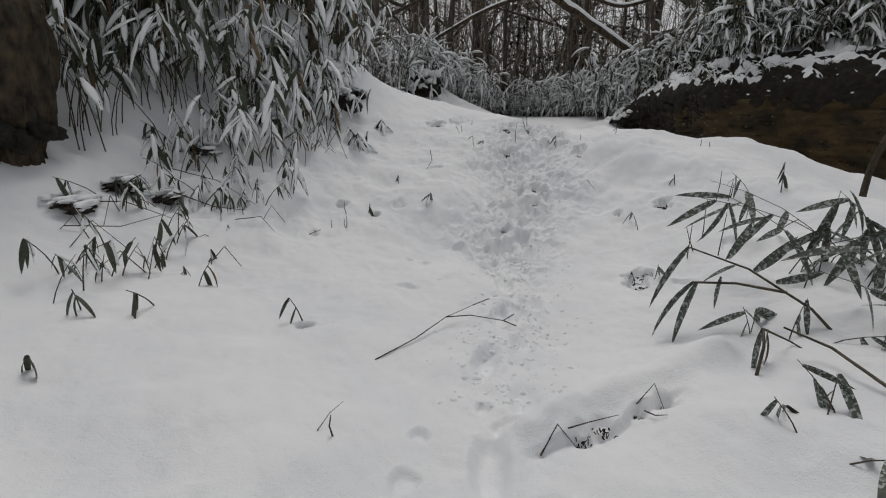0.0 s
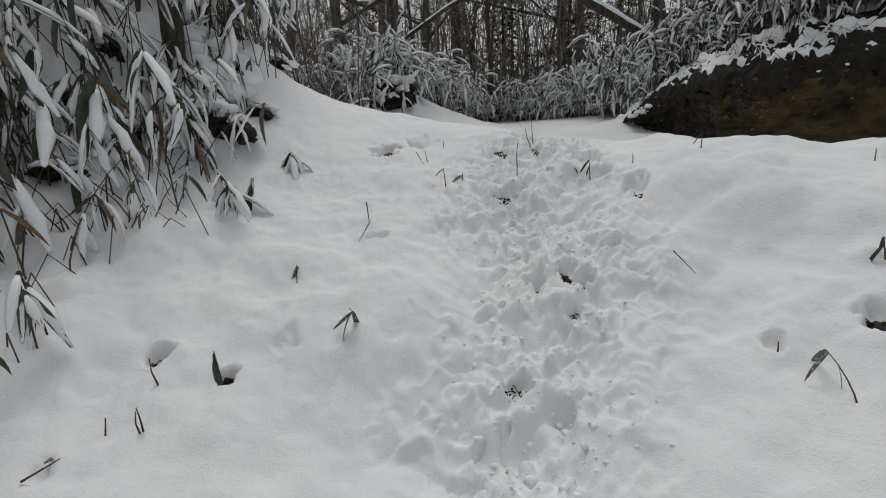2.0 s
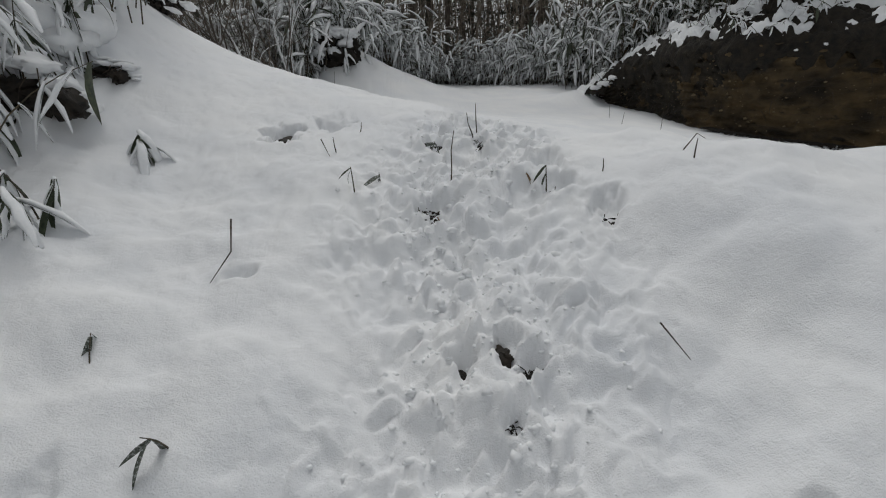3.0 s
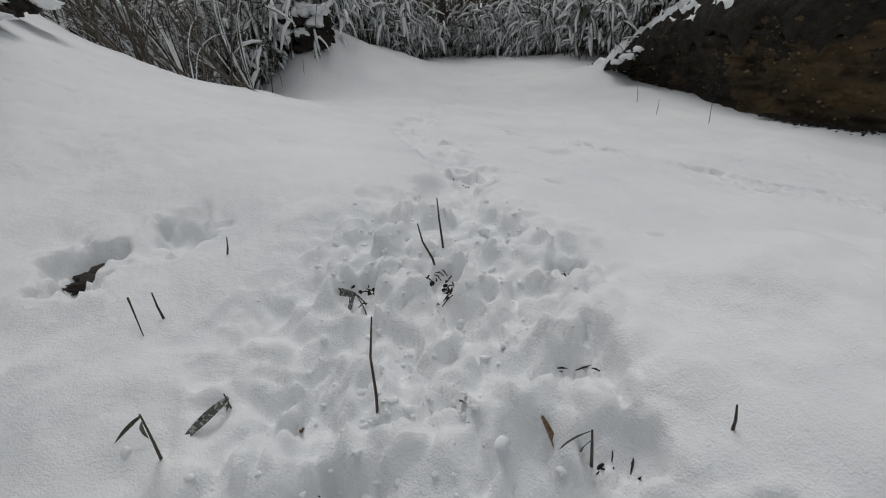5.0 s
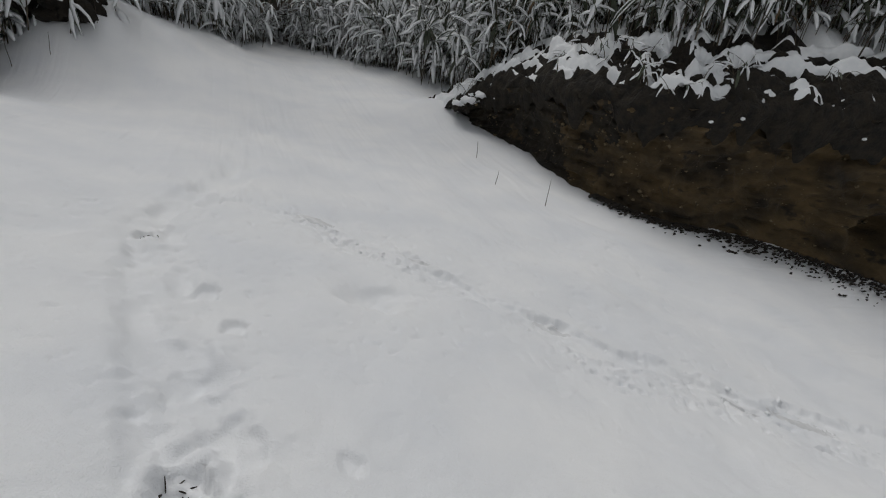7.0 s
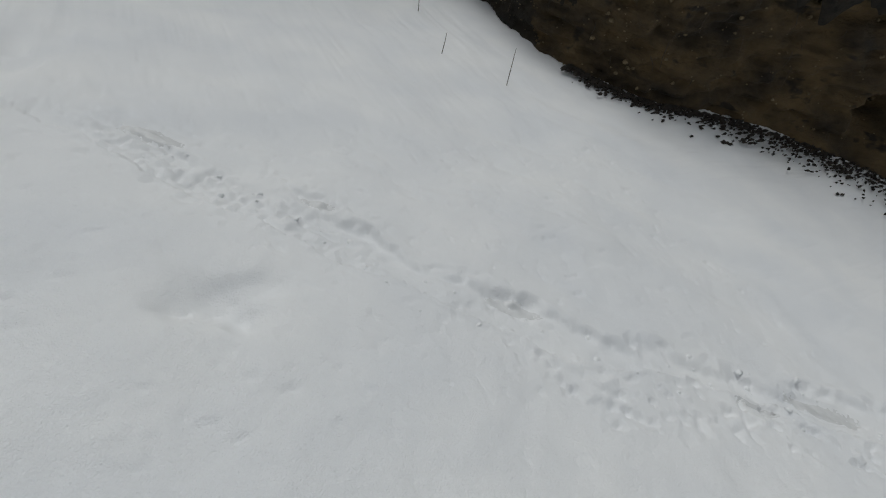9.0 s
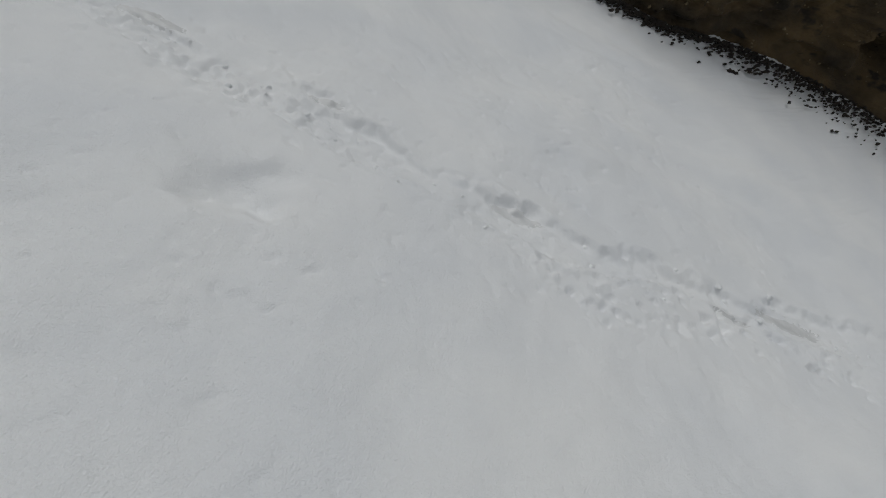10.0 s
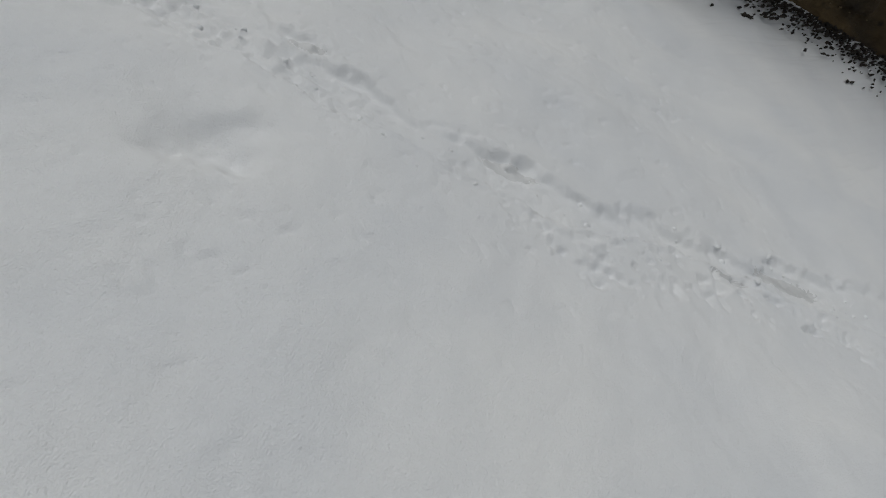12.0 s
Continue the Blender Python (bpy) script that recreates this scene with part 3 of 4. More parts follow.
for k in range(16):
    spine = droop((0, 0, 0), 0, -1.35 + 1.6 * k / 15, 1.0, rng.uniform(0.2, 1.0), 3)
    a, b = Shape(), Shape()
    a.leaf(spine, rng.uniform(0.16, 0.21), Vector((0, 1, 0)))
    b.snow_roll([q + Vector((0, rng.gauss(0, 0.015), 0.01)) for q in spine], rng.uniform(0.15, 0.23), Vector((0, 1, 0)), rng.uniform(0.10, 0.16), rng, 4)
    BLADES_FAR.append(a.mesh("leaf", LEAF))
    ROLLS_FAR.append(b.mesh("snow_load", SNOW_LOAD))
FROSTED, DRY = [], []
for k in range(5):
    a, b = Shape(), Shape()
    a.leaf(droop((0, 0, 0), 0, rng.uniform(-0.25, 0.05), 1.0, rng.uniform(0.05, 0.5), 7), rng.uniform(0.15, 0.2), Vector((0, 1, 0)), 0.3)
    FROSTED.append(a.mesh("leaf", LEAF_FROST))
    b.leaf(droop((0, 0, 0), 0, rng.uniform(-1.2, 0.1), 1.0, rng.uniform(0.3, 1.2), 7), rng.uniform(0.11, 0.16), Vector((0, 1, 0)), 0.7)
    DRY.append(b.mesh("leaf", LEAF_DRY))


def clump_recipe(rng, tall, stems, leaves, snow, lean=0.15, size=0.4, spread=0.12, low=0.5, frost=False, kinds=16, dry=0.025, far=False):
    """The stems of one clump and the poses of its leaves."""
    canes, blades = [], []
    for _ in range(stems):
        bx, by, h = rng.gauss(0, spread), rng.gauss(0, spread), tall * rng.uniform(0.7, 1.1)
        head, ln = rng.uniform(0, 6.28), rng.uniform(0.3, 1.6) * lean
        pts = [Vector((bx + math.cos(head) * ln * h * (k / 5) ** 1.7, by + math.sin(head) * ln * h * (k / 5) ** 1.7, -0.1 + (h * (1 - 0.3 * ln * (k / 5)) + 0.1) * k / 5)) for k in range(6)]
        s = Shape()
        s.tube(pts, [(0.0045 if frost else 0.0062) * (1 - 0.12 * k) for k in range(6)], 5)
        canes.append(s.mesh("stem", STEM))
        for _ in range(leaves):
            t = rng.uniform(low, 1.0) ** 0.7
            i = min(4, int(t * 5))
            a = pts[i].lerp(pts[i + 1], t * 5 - i)
            k = rng.uniform(0.6, 1.1) * size
            m = pose(*a, rng.uniform(-22, 22), rng.uniform(-12, 20), rng.uniform(0, 360)) @ Matrix.Diagonal((k, k, k, 1))
            kind = rng.randrange(kinds)
            if frost:
                blades.append((FROSTED[kind % 5], None, m @ pose(0, 0, 0, rng.uniform(-80, 80), rng.uniform(0, 70), 0)))
            elif rng.random() < dry:
                blades.append((DRY[kind % 5], None, m))
            else:
                these, loads = (BLADES_FAR, ROLLS_FAR) if far else (BLADES, ROLLS)
                blades.append((these[kind], loads[kind] if rng.random() < snow else None, m))
    return canes, blades


def clump(recipe, m, name, label, category, group=""):
    """A clump as a thing: each stem and each leaf is a part, the snow on a leaf a part of the leaf."""
    ob = thing(name, label, category, m, group)
    for me in recipe[0]:
        part("stem", me, None, ob)
    for blade, roll, mm in recipe[1]:
        leaf = part("leaf", blade, None, ob)
        leaf.matrix_basis = mm
        if roll:
            part("snow_load", roll, None, leaf, "roll of snow lying on the leaf")
    return ob


def flat(me):
    v = np.empty(len(me.vertices) * 3, np.float32)
    me.vertices.foreach_get("co", v)
    return v.reshape(-1, 3), [tuple(p.vertices) for p in me.polygons]


def thicket(name, label, recipes, places):
    """Clumps too many to count, joined."""
    cache, mats = {}, [STEM, LEAF, SNOW_LOAD, LEAF_DRY]
    V, F, M, base = [], [], [], 0
    for r, m in places:
        todo = [(me, m) for me in recipes[r][0]]
        for blade, roll, mm in recipes[r][1]:
            todo += [(q, m @ mm) for q in (blade, roll) if q]
        for me, mm in todo:
            if me not in cache:
                v, f = flat(me)
                cache[me] = (v, f, mats.index(me.materials[0]))
            v, f, k = cache[me]
            a = np.array(mm)
            V.append(v @ a[:3, :3].T + a[:3, 3])
            F += [tuple(i + base for i in q) for q in f]
            M += [k] * len(f)
            base += len(v)
    me = bpy.data.meshes.new(name)
    me.from_pydata(np.concatenate(V).tolist(), [], F)
    for q in mats:
        me.materials.append(q)
    me.polygons.foreach_set("material_index", M)
    me.polygons.foreach_set("use_smooth", [True] * len(F))
    me.update()
    return tagged(new(name, me), label, "bamboo grass", kind="stuff")


def spot(rng, x, y, z, low=0.85, high=1.15):
    k = rng.uniform(low, high)
    return pose(x, y, z, rng.uniform(-8, 8), rng.uniform(-8, 8), rng.uniform(0, 360)) @ Matrix.Diagonal((k, k, k, 1))


rng = random.Random(7)
bank_recipes = [clump_recipe(rng, rng.uniform(0.9, 1.5), 5, 6, 0.5, 0.3, 0.34, 0.16, 0.25) for _ in range(7)]
behind_recipes = [clump_recipe(rng, rng.uniform(0.9, 1.6), 5, 7, 0.52, 0.3, 0.36, 0.18, 0.2, dry=0.06, far=True) for _ in range(7)]
slope_recipes = [clump_recipe(rng, rng.uniform(1.0, 1.7), 7, 4, 0.66, 0.42, 0.42, 0.20, 0.45, kinds=10, dry=0.14) for _ in range(9)]
upper_recipes = [clump_recipe(rng, rng.uniform(1.3, 2.2), 9, 5, 0.6, 0.35, 0.40, 0.24, 0.4, kinds=12, dry=0.14, far=True) for _ in range(9)]
far_recipes = [clump_recipe(rng, rng.uniform(0.7, 1.6), 5, 6, 0.92, 0.4, 0.38, 0.26, 0.1, far=True) for _ in range(6)]

# along the edge of the earth bank, and behind it
for i in range(26):
    x, y, z = bank_top(0.9 + 5.6 * (i + rng.uniform(0, 0.8)) / 26, rng.uniform(0.75, 1.2))
    clump(rng.choice(bank_recipes), spot(rng, x, y, z), "sasa_clump", "dwarf bamboo bowed under snow along the bank edge", "bamboo grass", "bamboo grass on the earth bank")
for i in range(24):
    x, y, z = bank_top(rng.uniform(1.0, 7.2), rng.uniform(0.0, 0.6))
    clump(clump_recipe(rng, 0.3, 2, 4, 0.7, 0.9, 0.2, 0.08, 0.3), spot(rng, x, y, z), "sasa_sprig", "short snowy bamboo sprig hanging over the bank edge", "bamboo sprig", "sprigs on the bank edge")
places = [(rng.randrange(7), spot(rng, *bank_top(rng.uniform(0.3, 7.8), 0.9 + 3.6 * rng.random() ** 0.8), 0.9, 1.75)) for _ in range(390)]
thicket("sasa_thicket", "dense snow-laden dwarf bamboo on top of the earth bank", behind_recipes, places)

# the slope beside the path
EDGE_Y, EDGE_X = (4.7, 5.4, 6.2, 7.0, 8.0, 9.3, 10.3), (-3.5, -3.1, -2.5, -2.0, -1.55, -1.75, -2.3)
for i in range(30):
    y = rng.uniform(4.75, 9.6)
    x = float(np.interp(y, EDGE_Y, EDGE_X)) - abs(rng.gauss(0, 0.55))
    if math.hypot(x + 3.80, y - 4.10) < 0.75:
        continue
    clump(rng.choice(slope_recipes), spot(rng, x, y, height(x, y)), "sasa_clump", "tall thin bamboo stems with drooping snow-laden leaves", "bamboo grass", "bamboo grass on the slope")
places = []
for i in range(150):
    y = rng.uniform(5.2, 10.6)
    x = float(np.interp(y, EDGE_Y, EDGE_X)) - 1.3 - abs(rng.gauss(0, 1.9))
    places.append((rng.randrange(9), spot(rng, x, y, height(x, y), 0.95, 1.4)))
thicket("sasa_thicket", "thick stand of snow-bowed bamboo grass on the slope", upper_recipes, places)

# brush before the wood
BRUSH_X, BRUSH_Y = (-8, -1.6, -0.3, 0.75, 2, 3.3, 4.4, 5.4, 6.5, 9), (15, 16.4, 17.9, 20, 23, 25.2, 22.5, 20, 17.5, 16)


def brush_line(x):
    return float(np.interp(x, BRUSH_X, BRUSH_Y))


places = []
for i in range(540):
    x = rng.uniform(-7, 9)
    y = brush_line(x) + 0.1 + (0.5 * rng.random() if i % 3 == 0 else abs(rng.gauss(0, 2.0)))
    k = float(np.interp(x, (-1, 1.5, 2.6, 3.6, 4.6, 6), (1.7, 1.35, 0.9, 0.9, 1.4, 1.6)))
    places.append((rng.randrange(6), spot(rng, x, y, height(x, y), 0.6 * k, 1.1 * k)))
thicket("sasa_thicket", "snow-covered bamboo brush at the edge of the wood", far_recipes, places)

# ---- trees ----
def grow(shape, twigs, start, way, length, radius, depth, rng, wander=0.12):
    n = 7 if depth == 0 else 4
    pts, rad, p, d = [Vector(start)], [radius], Vector(start), Vector(way).normalized()
    for i in range(n):
        d = (d + Vector((rng.gauss(0, wander), rng.gauss(0, wander), rng.gauss(0.03, wander * 0.5)))).normalized()
        p = p + d * length / n
        pts.append(p.copy())
        rad.append(radius * (1 - 0.8 * (i + 1) / n))
    (shape if depth < 2 else twigs).tube(pts, rad, 8 if depth == 0 else (5 if depth == 1 else 3), False)
    if depth < 3:
        for _ in range((9, 5, 4)[depth]):
            t = rng.uniform(0.25 if depth == 0 else 0.15, 0.98) * n
            i = min(n - 1, int(t))
            q = pts[i].lerp(pts[i + 1], t - i)
            w = rng.uniform(0, 6.28)
            out = Vector((math.cos(w), math.sin(w), rng.uniform(0.2, 1.2)))
            grow(shape, twigs, q, out, length * rng.uniform(0.25, 0.45), max(0.004, rad[i] * 0.42), depth + 1, rng, wander * 1.3)


def tree_proto(rng, tall, radius, lean=0.06):
    ob = thing("bare_tree", "tall bare grey-brown winter tree in the snowy wood", "tree", pose(0, 0, -80))
    a, b = Shape(), Shape()
    grow(a, b, (0, 0, -0.3), (rng.gauss(0, lean), rng.gauss(0, lean), 1), tall, radius, 0, rng, 0.05)
    part("trunk", a, BARK_FAR, ob)
    tagged(part("twig", b, BARK_FAR, ob), kind="stuff")
    return ob


def conifer_proto(rng, tall):
    ob = thing("conifer", "dark evergreen conifer with drooping boughs", "tree", pose(0, 0, -80))
    a, b, c = Shape(), Shape(), Shape()
    a.tube([(0, 0, -0.3), (0.05, 0, tall * 0.5), (0, 0, tall)], [0.13, 0.08, 0.015], 7, False)
    for _ in range(70):
        z = rng.uniform(0.12, 0.97) * tall
        w, L = rng.uniform(0, 6.28), (1 - z / tall) * tall * 0.3 + 0.25
        bough = droop((0, 0, z), w, 0.2, L, 0.8, 4)
        c.tube(bough, [0.02, 0.015, 0.012, 0.008, 0.004], 3, False)
        for _ in range(26):
            t = rng.uniform(0.15, 1) * 3.99
            q = bough[int(t)].lerp(bough[int(t) + 1], t % 1)
            hd = w + rng.choice((-1, 1)) * rng.uniform(0.4, 1.2)
            sp = droop(q, hd, rng.uniform(-0.4, 0.1), rng.uniform(0.15, 0.35), 0.7, 2)
            b.leaf(sp, 0.06, Vector((-math.sin(hd), math.cos(hd), 0)))
    part("trunk", a, BARK_FAR, ob)
    tagged(part("boughs", c, BARK_FAR, ob), kind="stuff")
    tagged(part("needles", b, NEEDLE, ob), kind="stuff")
    return ob


rng = random.Random(21)
tree_kinds = [tree_proto(rng, rng.uniform(11, 16), r) for r in (0.20, 0.24, 0.13, 0.10, 0.08, 0.16)]
thin_kinds = [tree_proto(rng, rng.uniform(5, 8), r, 0.2) for r in (0.04, 0.05, 0.035)]
conifer_kinds = [conifer_proto(rng, 7.5), conifer_proto(rng, 5.5)]


def plant(kind, x, y, z=None, turn=0.0, k=1.0, group=""):
    ob = copy_thing(kind, pose(x, y, height(x, y) if z is None else z, 0, 0, turn))
    ob.scale = (k, k, k)
    return tagged(ob, group=group)


for x, y, i in ((-2.6, 21.5, 1), (-1.8, 22.5, 0), (-0.9, 22.0, 1), (0.1, 23.5, 0), (5.6, 23.5, 2), (6.6, 24, 1), (3.2, 26.2, 3), (1.7, 26, 2), (-4.6, 19, 0), (9.5, 19.5, 1), (11.2, 18.2, 0), (13.5, 16, 0), (10.2, 16.5, 3), (12, 14.5, 2), (14.5, 13, 4), (16, 15, 1), (8.0, 18.5, 3), (18, 12, 0), (-5.6, 15.5, 1), (-7.2, 12.0, 0), (-6.2, 9.0, 2), (-8.5, 7.5, 1), (-5.0, 11.5, 3)):
    plant(tree_kinds[i], x, y, turn=rng.uniform(0, 360), group="trees of the wood")
for _ in range(78):
    x, y = rng.uniform(-22, 36), rng.uniform(23, 52)
    plant(rng.choice(tree_kinds), x, y, turn=rng.uniform(0, 360), k=rng.uniform(0.8, 1.15), group="trees of the wood")
for _ in range(45):
    x, y = rng.uniform(-9, 14), rng.uniform(19.5, 32)
    y = max(y, brush_line(x) + 0.6)
    plant(rng.choice(thin_kinds), x, y, turn=rng.uniform(0, 360), k=rng.uniform(0.7, 1.3), group="saplings of the wood")
for x, y, i in ((6.6, 25, 0), (2.2, 29, 0), (-1.5, 27, 0), (9.5, 27, 0), (5.0, 31, 0), (-6, 26, 0), (13, 24, 1), (7.5, 29, 0), (4.0, 27.5, 1), (11.5, 31, 0), (-3.5, 31, 0), (17, 27, 0), (0.5, 33, 0), (8.5, 34, 0)):
    plant(conifer_kinds[i], x, y, turn=rng.uniform(0, 360), k=rng.uniform(0.8, 1.2), group="conifers of the wood")
for _ in range(26):
    x, y = rng.choice((rng.uniform(-20, -7.5), rng.uniform(15, 30))), rng.uniform(-14, 18)
    plant(rng.choice(tree_kinds), x, y, turn=rng.uniform(0, 360), group="trees of the wood")

# ---- the snow-laden fallen limb across the gap ----
def limb(name, parent, pts, r0, r1, mat=None, snow=0.95, label=""):
    n = len(pts)
    fine = []
    for i in range(n - 1):
        a, b, c, d = (Vector(pts[min(max(i + k, 0), n - 1)]) for k in (-1, 0, 1, 2))
        for j in range(5):
            t = j / 5
            fine.append(0.5 * (2 * b + (c - a) * t + (2 * a - 5 * b + 4 * c - d) * t * t + (3 * b - a - 3 * c + d) * t ** 3))
    fine.append(Vector(pts[-1]))
    rad = [r0 + (r1 - r0) * i / (len(fine) - 1) for i in range(len(fine))]
    s = Shape()
    s.tube([q + Vector((noise.noise(q * 2.1), noise.noise(q * 2.3 + Vector((9, 0, 0))), 0)) * r0 * 0.5 for q in fine], rad, 8)
    ob = part(name, s, mat or BARK, parent, label)
    if snow:
        s = Shape()
        rr = [r * snow * (0.85 + 0.35 * noise.noise(q * 3.0)) + 0.003 for q, r in zip(fine, rad)]
        s.tube([q + Vector((noise.noise(q * 2.1), noise.noise(q * 2.3 + Vector((9, 0, 0))), 0)) * r0 * 0.5 + Vector((0, 0, r * 0.85)) for q, r in zip(fine, rad)], rr, 7)
        part("snow_load", s, SNOW_LOAD, ob, "snow lying along the wood")
    return ob


fallen = thing("fallen_limb", "dark fallen forked limb with snow along its top", "branch")
limb("main_limb", fallen, [(1.7, 16.8, 9.2), (2.4, 16.6, 7.8), (2.95, 16.5, 6.7), (3.35, 16.5, 5.95), (4.4, 16.2, 5.15), (5.75, 16.0, 4.25), (6.2, 16.0, 3.9)], 0.15, 0.10)
limb("left_arm", fallen, [(3.35, 16.5, 5.95), (2.6, 16.7, 5.85), (1.7, 17.0, 5.65), (0.6, 17.4, 5.2), (-0.54, 17.8, 4.6), (-1.2, 18.1, 4.2)], 0.07, 0.045)
limb("right_arm", fallen, [(3.35, 16.5, 5.95), (3.9, 16.5, 6.12), (4.7, 16.5, 5.85), (5.6, 16.4, 5.55), (6.4, 16.2, 5.7), (7.2, 16.0, 6.1), (8.0, 15.9, 6.2), (8.4, 15.9, 5.9)], 0.075, 0.035)
limb("twig", fallen, [(6.0, 16.3, 5.55), (6.25, 16.3, 5.1), (6.2, 16.2, 4.7), (6.05, 16.1, 4.3)], 0.025, 0.012, snow=0)

# ---- the big tree at the start ----
rng = random.Random(29)
big = thing("tree", "thick rough-barked brown trunk standing in snow", "tree", pose(-3.80, 4.10, height(-3.80, 4.10)))
s = Shape()
rings, seg = 150, 130
for i in range(rings):
    z = -0.4 + 6.4 * i / (rings - 1)
    for k in range(seg):
        w = 2 * math.pi * k / seg
        c = Vector((math.cos(w), math.sin(w), 0))
        r = 0.42 + 0.07 * math.exp(-((z - 0.8) / 0.4) ** 2) - 0.14 * math.exp(-max(z, 0) / 0.22) - 0.012 * z + 0.04 * math.sin(3 * w + 1.1) * math.exp(-max(z, 0) / 0.6)
        r += 0.05 * noise.noise(c * 2.2 + Vector((7, 0, z * 2.4))) + 0.05 * (1 - abs(noise.noise(c * 5.0 + Vector((0, 0, z * 0.9))))) ** 5 + 0.03 * noise.noise(c * 11 + Vector((3, 0, z * 3.0))) + 0.015 * noise.noise(c * 24 + Vector((0, 5, z * 8)))
        s.v.append(Vector((r * math.cos(w) - 0.035 * z, r * math.sin(w), z)))
for i in range(rings - 1):
    for k in range(seg):
        j = (k + 1) % seg
        s.f.append((i * seg + k, i * seg + j, (i + 1) * seg + j, (i + 1) * seg + k))
part("trunk", s, BARK, big)
for k in range(9):
    w = -2.6 + 0.36 * k
    s = Shape()
    s.blob((0.40 * math.cos(w), 0.40 * math.sin(w), rng.uniform(-0.02, 0.1)), (0.10, 0.10, rng.uniform(0.05, 0.12)), rng, 8, 12, 0.7)
    part("root_clod", s, TURF, big, "dark earthy root clod at the foot of the trunk")

# ---- tangle of thin stems filling the wood behind ----
rng = random.Random(31)
s = Shape()
for _ in range(1350):
    y = 21 + 30 * rng.random() ** 1.1
    x = 1.5 + rng.uniform(-0.75, 0.95) * y
    y = max(y, brush_line(x) + 0.8)
    z, h = height(x, y), rng.uniform(3.0, 13.0)
    lean = Vector((rng.gauss(0, 0.16), rng.gauss(0, 0.1), 1))
    pts = [Vector((x, y, z - 0.2)) + lean * h * k / 3 + Vector((rng.gauss(0, 0.12), 0, 0)) * k for k in range(4)]
    s.tube(pts, [0.035, 0.028, 0.018, 0.008], 3, False)
    for _ in range(12):
        t = rng.uniform(0.3, 2.95)
        a = pts[int(t)].lerp(pts[int(t) + 1], t % 1)
        w = rng.uniform(0, 6.28)
        b = a + Vector((math.cos(w), math.sin(w), rng.uniform(-0.2, 1.0))) * rng.uniform(0.4, 1.3)
        s.tube([a, a.lerp(b, 0.5) + Vector((0, 0, rng.uniform(-0.08, 0.12))), b], [0.014, 0.010, 0.004], 3, False)
tagged(new("undergrowth", s.mesh("undergrowth", BRUSH)), "grey tangle of thin bare stems filling the wood", "undergrowth", kind="stuff")

# ---- shrubs in the hollow beyond the ridge ----
shrub_kinds = []
for k in range(3):
    ob = thing("shrub", "many-stemmed bare shrub arching under a line of snow", "shrub", pose(0, 0, -60))
    for i in range(9):
        w, h = rng.uniform(0, 6.28), rng.uniform(1.2, 2.6)
        o = rng.uniform(0.25, 0.8)
        pts = [(0.08 * math.cos(w), 0.08 * math.sin(w), -0.15), (o * 0.35 * math.cos(w) * h, o * 0.35 * math.sin(w) * h, h * 0.4), (o * 0.75 * math.cos(w) * h, o * 0.75 * math.sin(w) * h, h * 0.75 * (1.1 - 0.3 * o)), (o * 1.15 * math.cos(w) * h, o * 1.15 * math.sin(w) * h, h * (1.1 - 0.55 * o))]
        limb("stem", ob, pts, rng.uniform(0.008, 0.017), 0.004, BARK, 1.0)
    shrub_kinds.append(ob)
for x, y, i in ((-1.3, 14.0, 0), (-2.3, 13.4, 2), (-3.1, 12.8, 0), (-3.9, 13.4, 1), (-2.2, 14.8, 2), (-4.7, 12.6, 2), (-3.3, 14.8, 1), (-5.4, 13.2, 0), (-1.8, 13.1, 1), (-4.2, 12.2, 0), (-2.8, 12.3, 2)):
    ob = copy_thing(shrub_kinds[i], pose(x, y, height(x, y), -8, -26, rng.uniform(-40, 40)))
    k = rng.uniform(0.8, 1.1)
    ob.scale = (k, k, k)
    tagged(ob, group="shrubs in the hollow")
for _ in range(85):
    x, y = rng.uniform(-5.8, -0.9), rng.uniform(12.0, 15.8)
    ob = copy_thing(rng.choice(thin_kinds), pose(x, y, height(x, y), rng.uniform(-20, 10), rng.uniform(-45, 8), rng.uniform(-20, 20)))
    k = rng.uniform(0.3, 0.55)
    ob.scale = (k, k, k)
    tagged(ob, "thin tangled bare sapling leaning over the hollow", group="saplings in the hollow")

# ---- grey slush pressed flat in the boot marks ----
def slush(cx, cy, a, b):
    u, v = np.meshgrid(np.linspace(-1, 1, 34), np.linspace(0, 1, 14))
    w = math.pi * u
    r = v * (1 + 0.25 * fbm(np.cos(w) * 1.6 + cx, np.sin(w) * 1.6 + cy, 79, 3))
    p, q = r * np.cos(w) * a, r * np.sin(w) * b
    px, py = cx + 0.80 * p + 0.60 * q, cy - 0.60 * p + 0.80 * q
    ob = new("slush", grid_mesh("slush", px, py, snow_surface(px, py) + 0.003 - 0.008 * v ** 6, SNOW_WET))
    tagged(ob, "grey wet slush pressed flat by a boot", "slush", "slush in the boot marks", "stuff")


for cx, cy, a, b in ((3.62, 9.36, 0.16, 0.055), (5.02, 8.38, 0.24, 0.07), (2.93, 10.2, 0.10, 0.04), (2.26, 10.87, 0.18, 0.06), (4.55, 8.53, 0.12, 0.03)):
    slush(cx, cy, a, b)

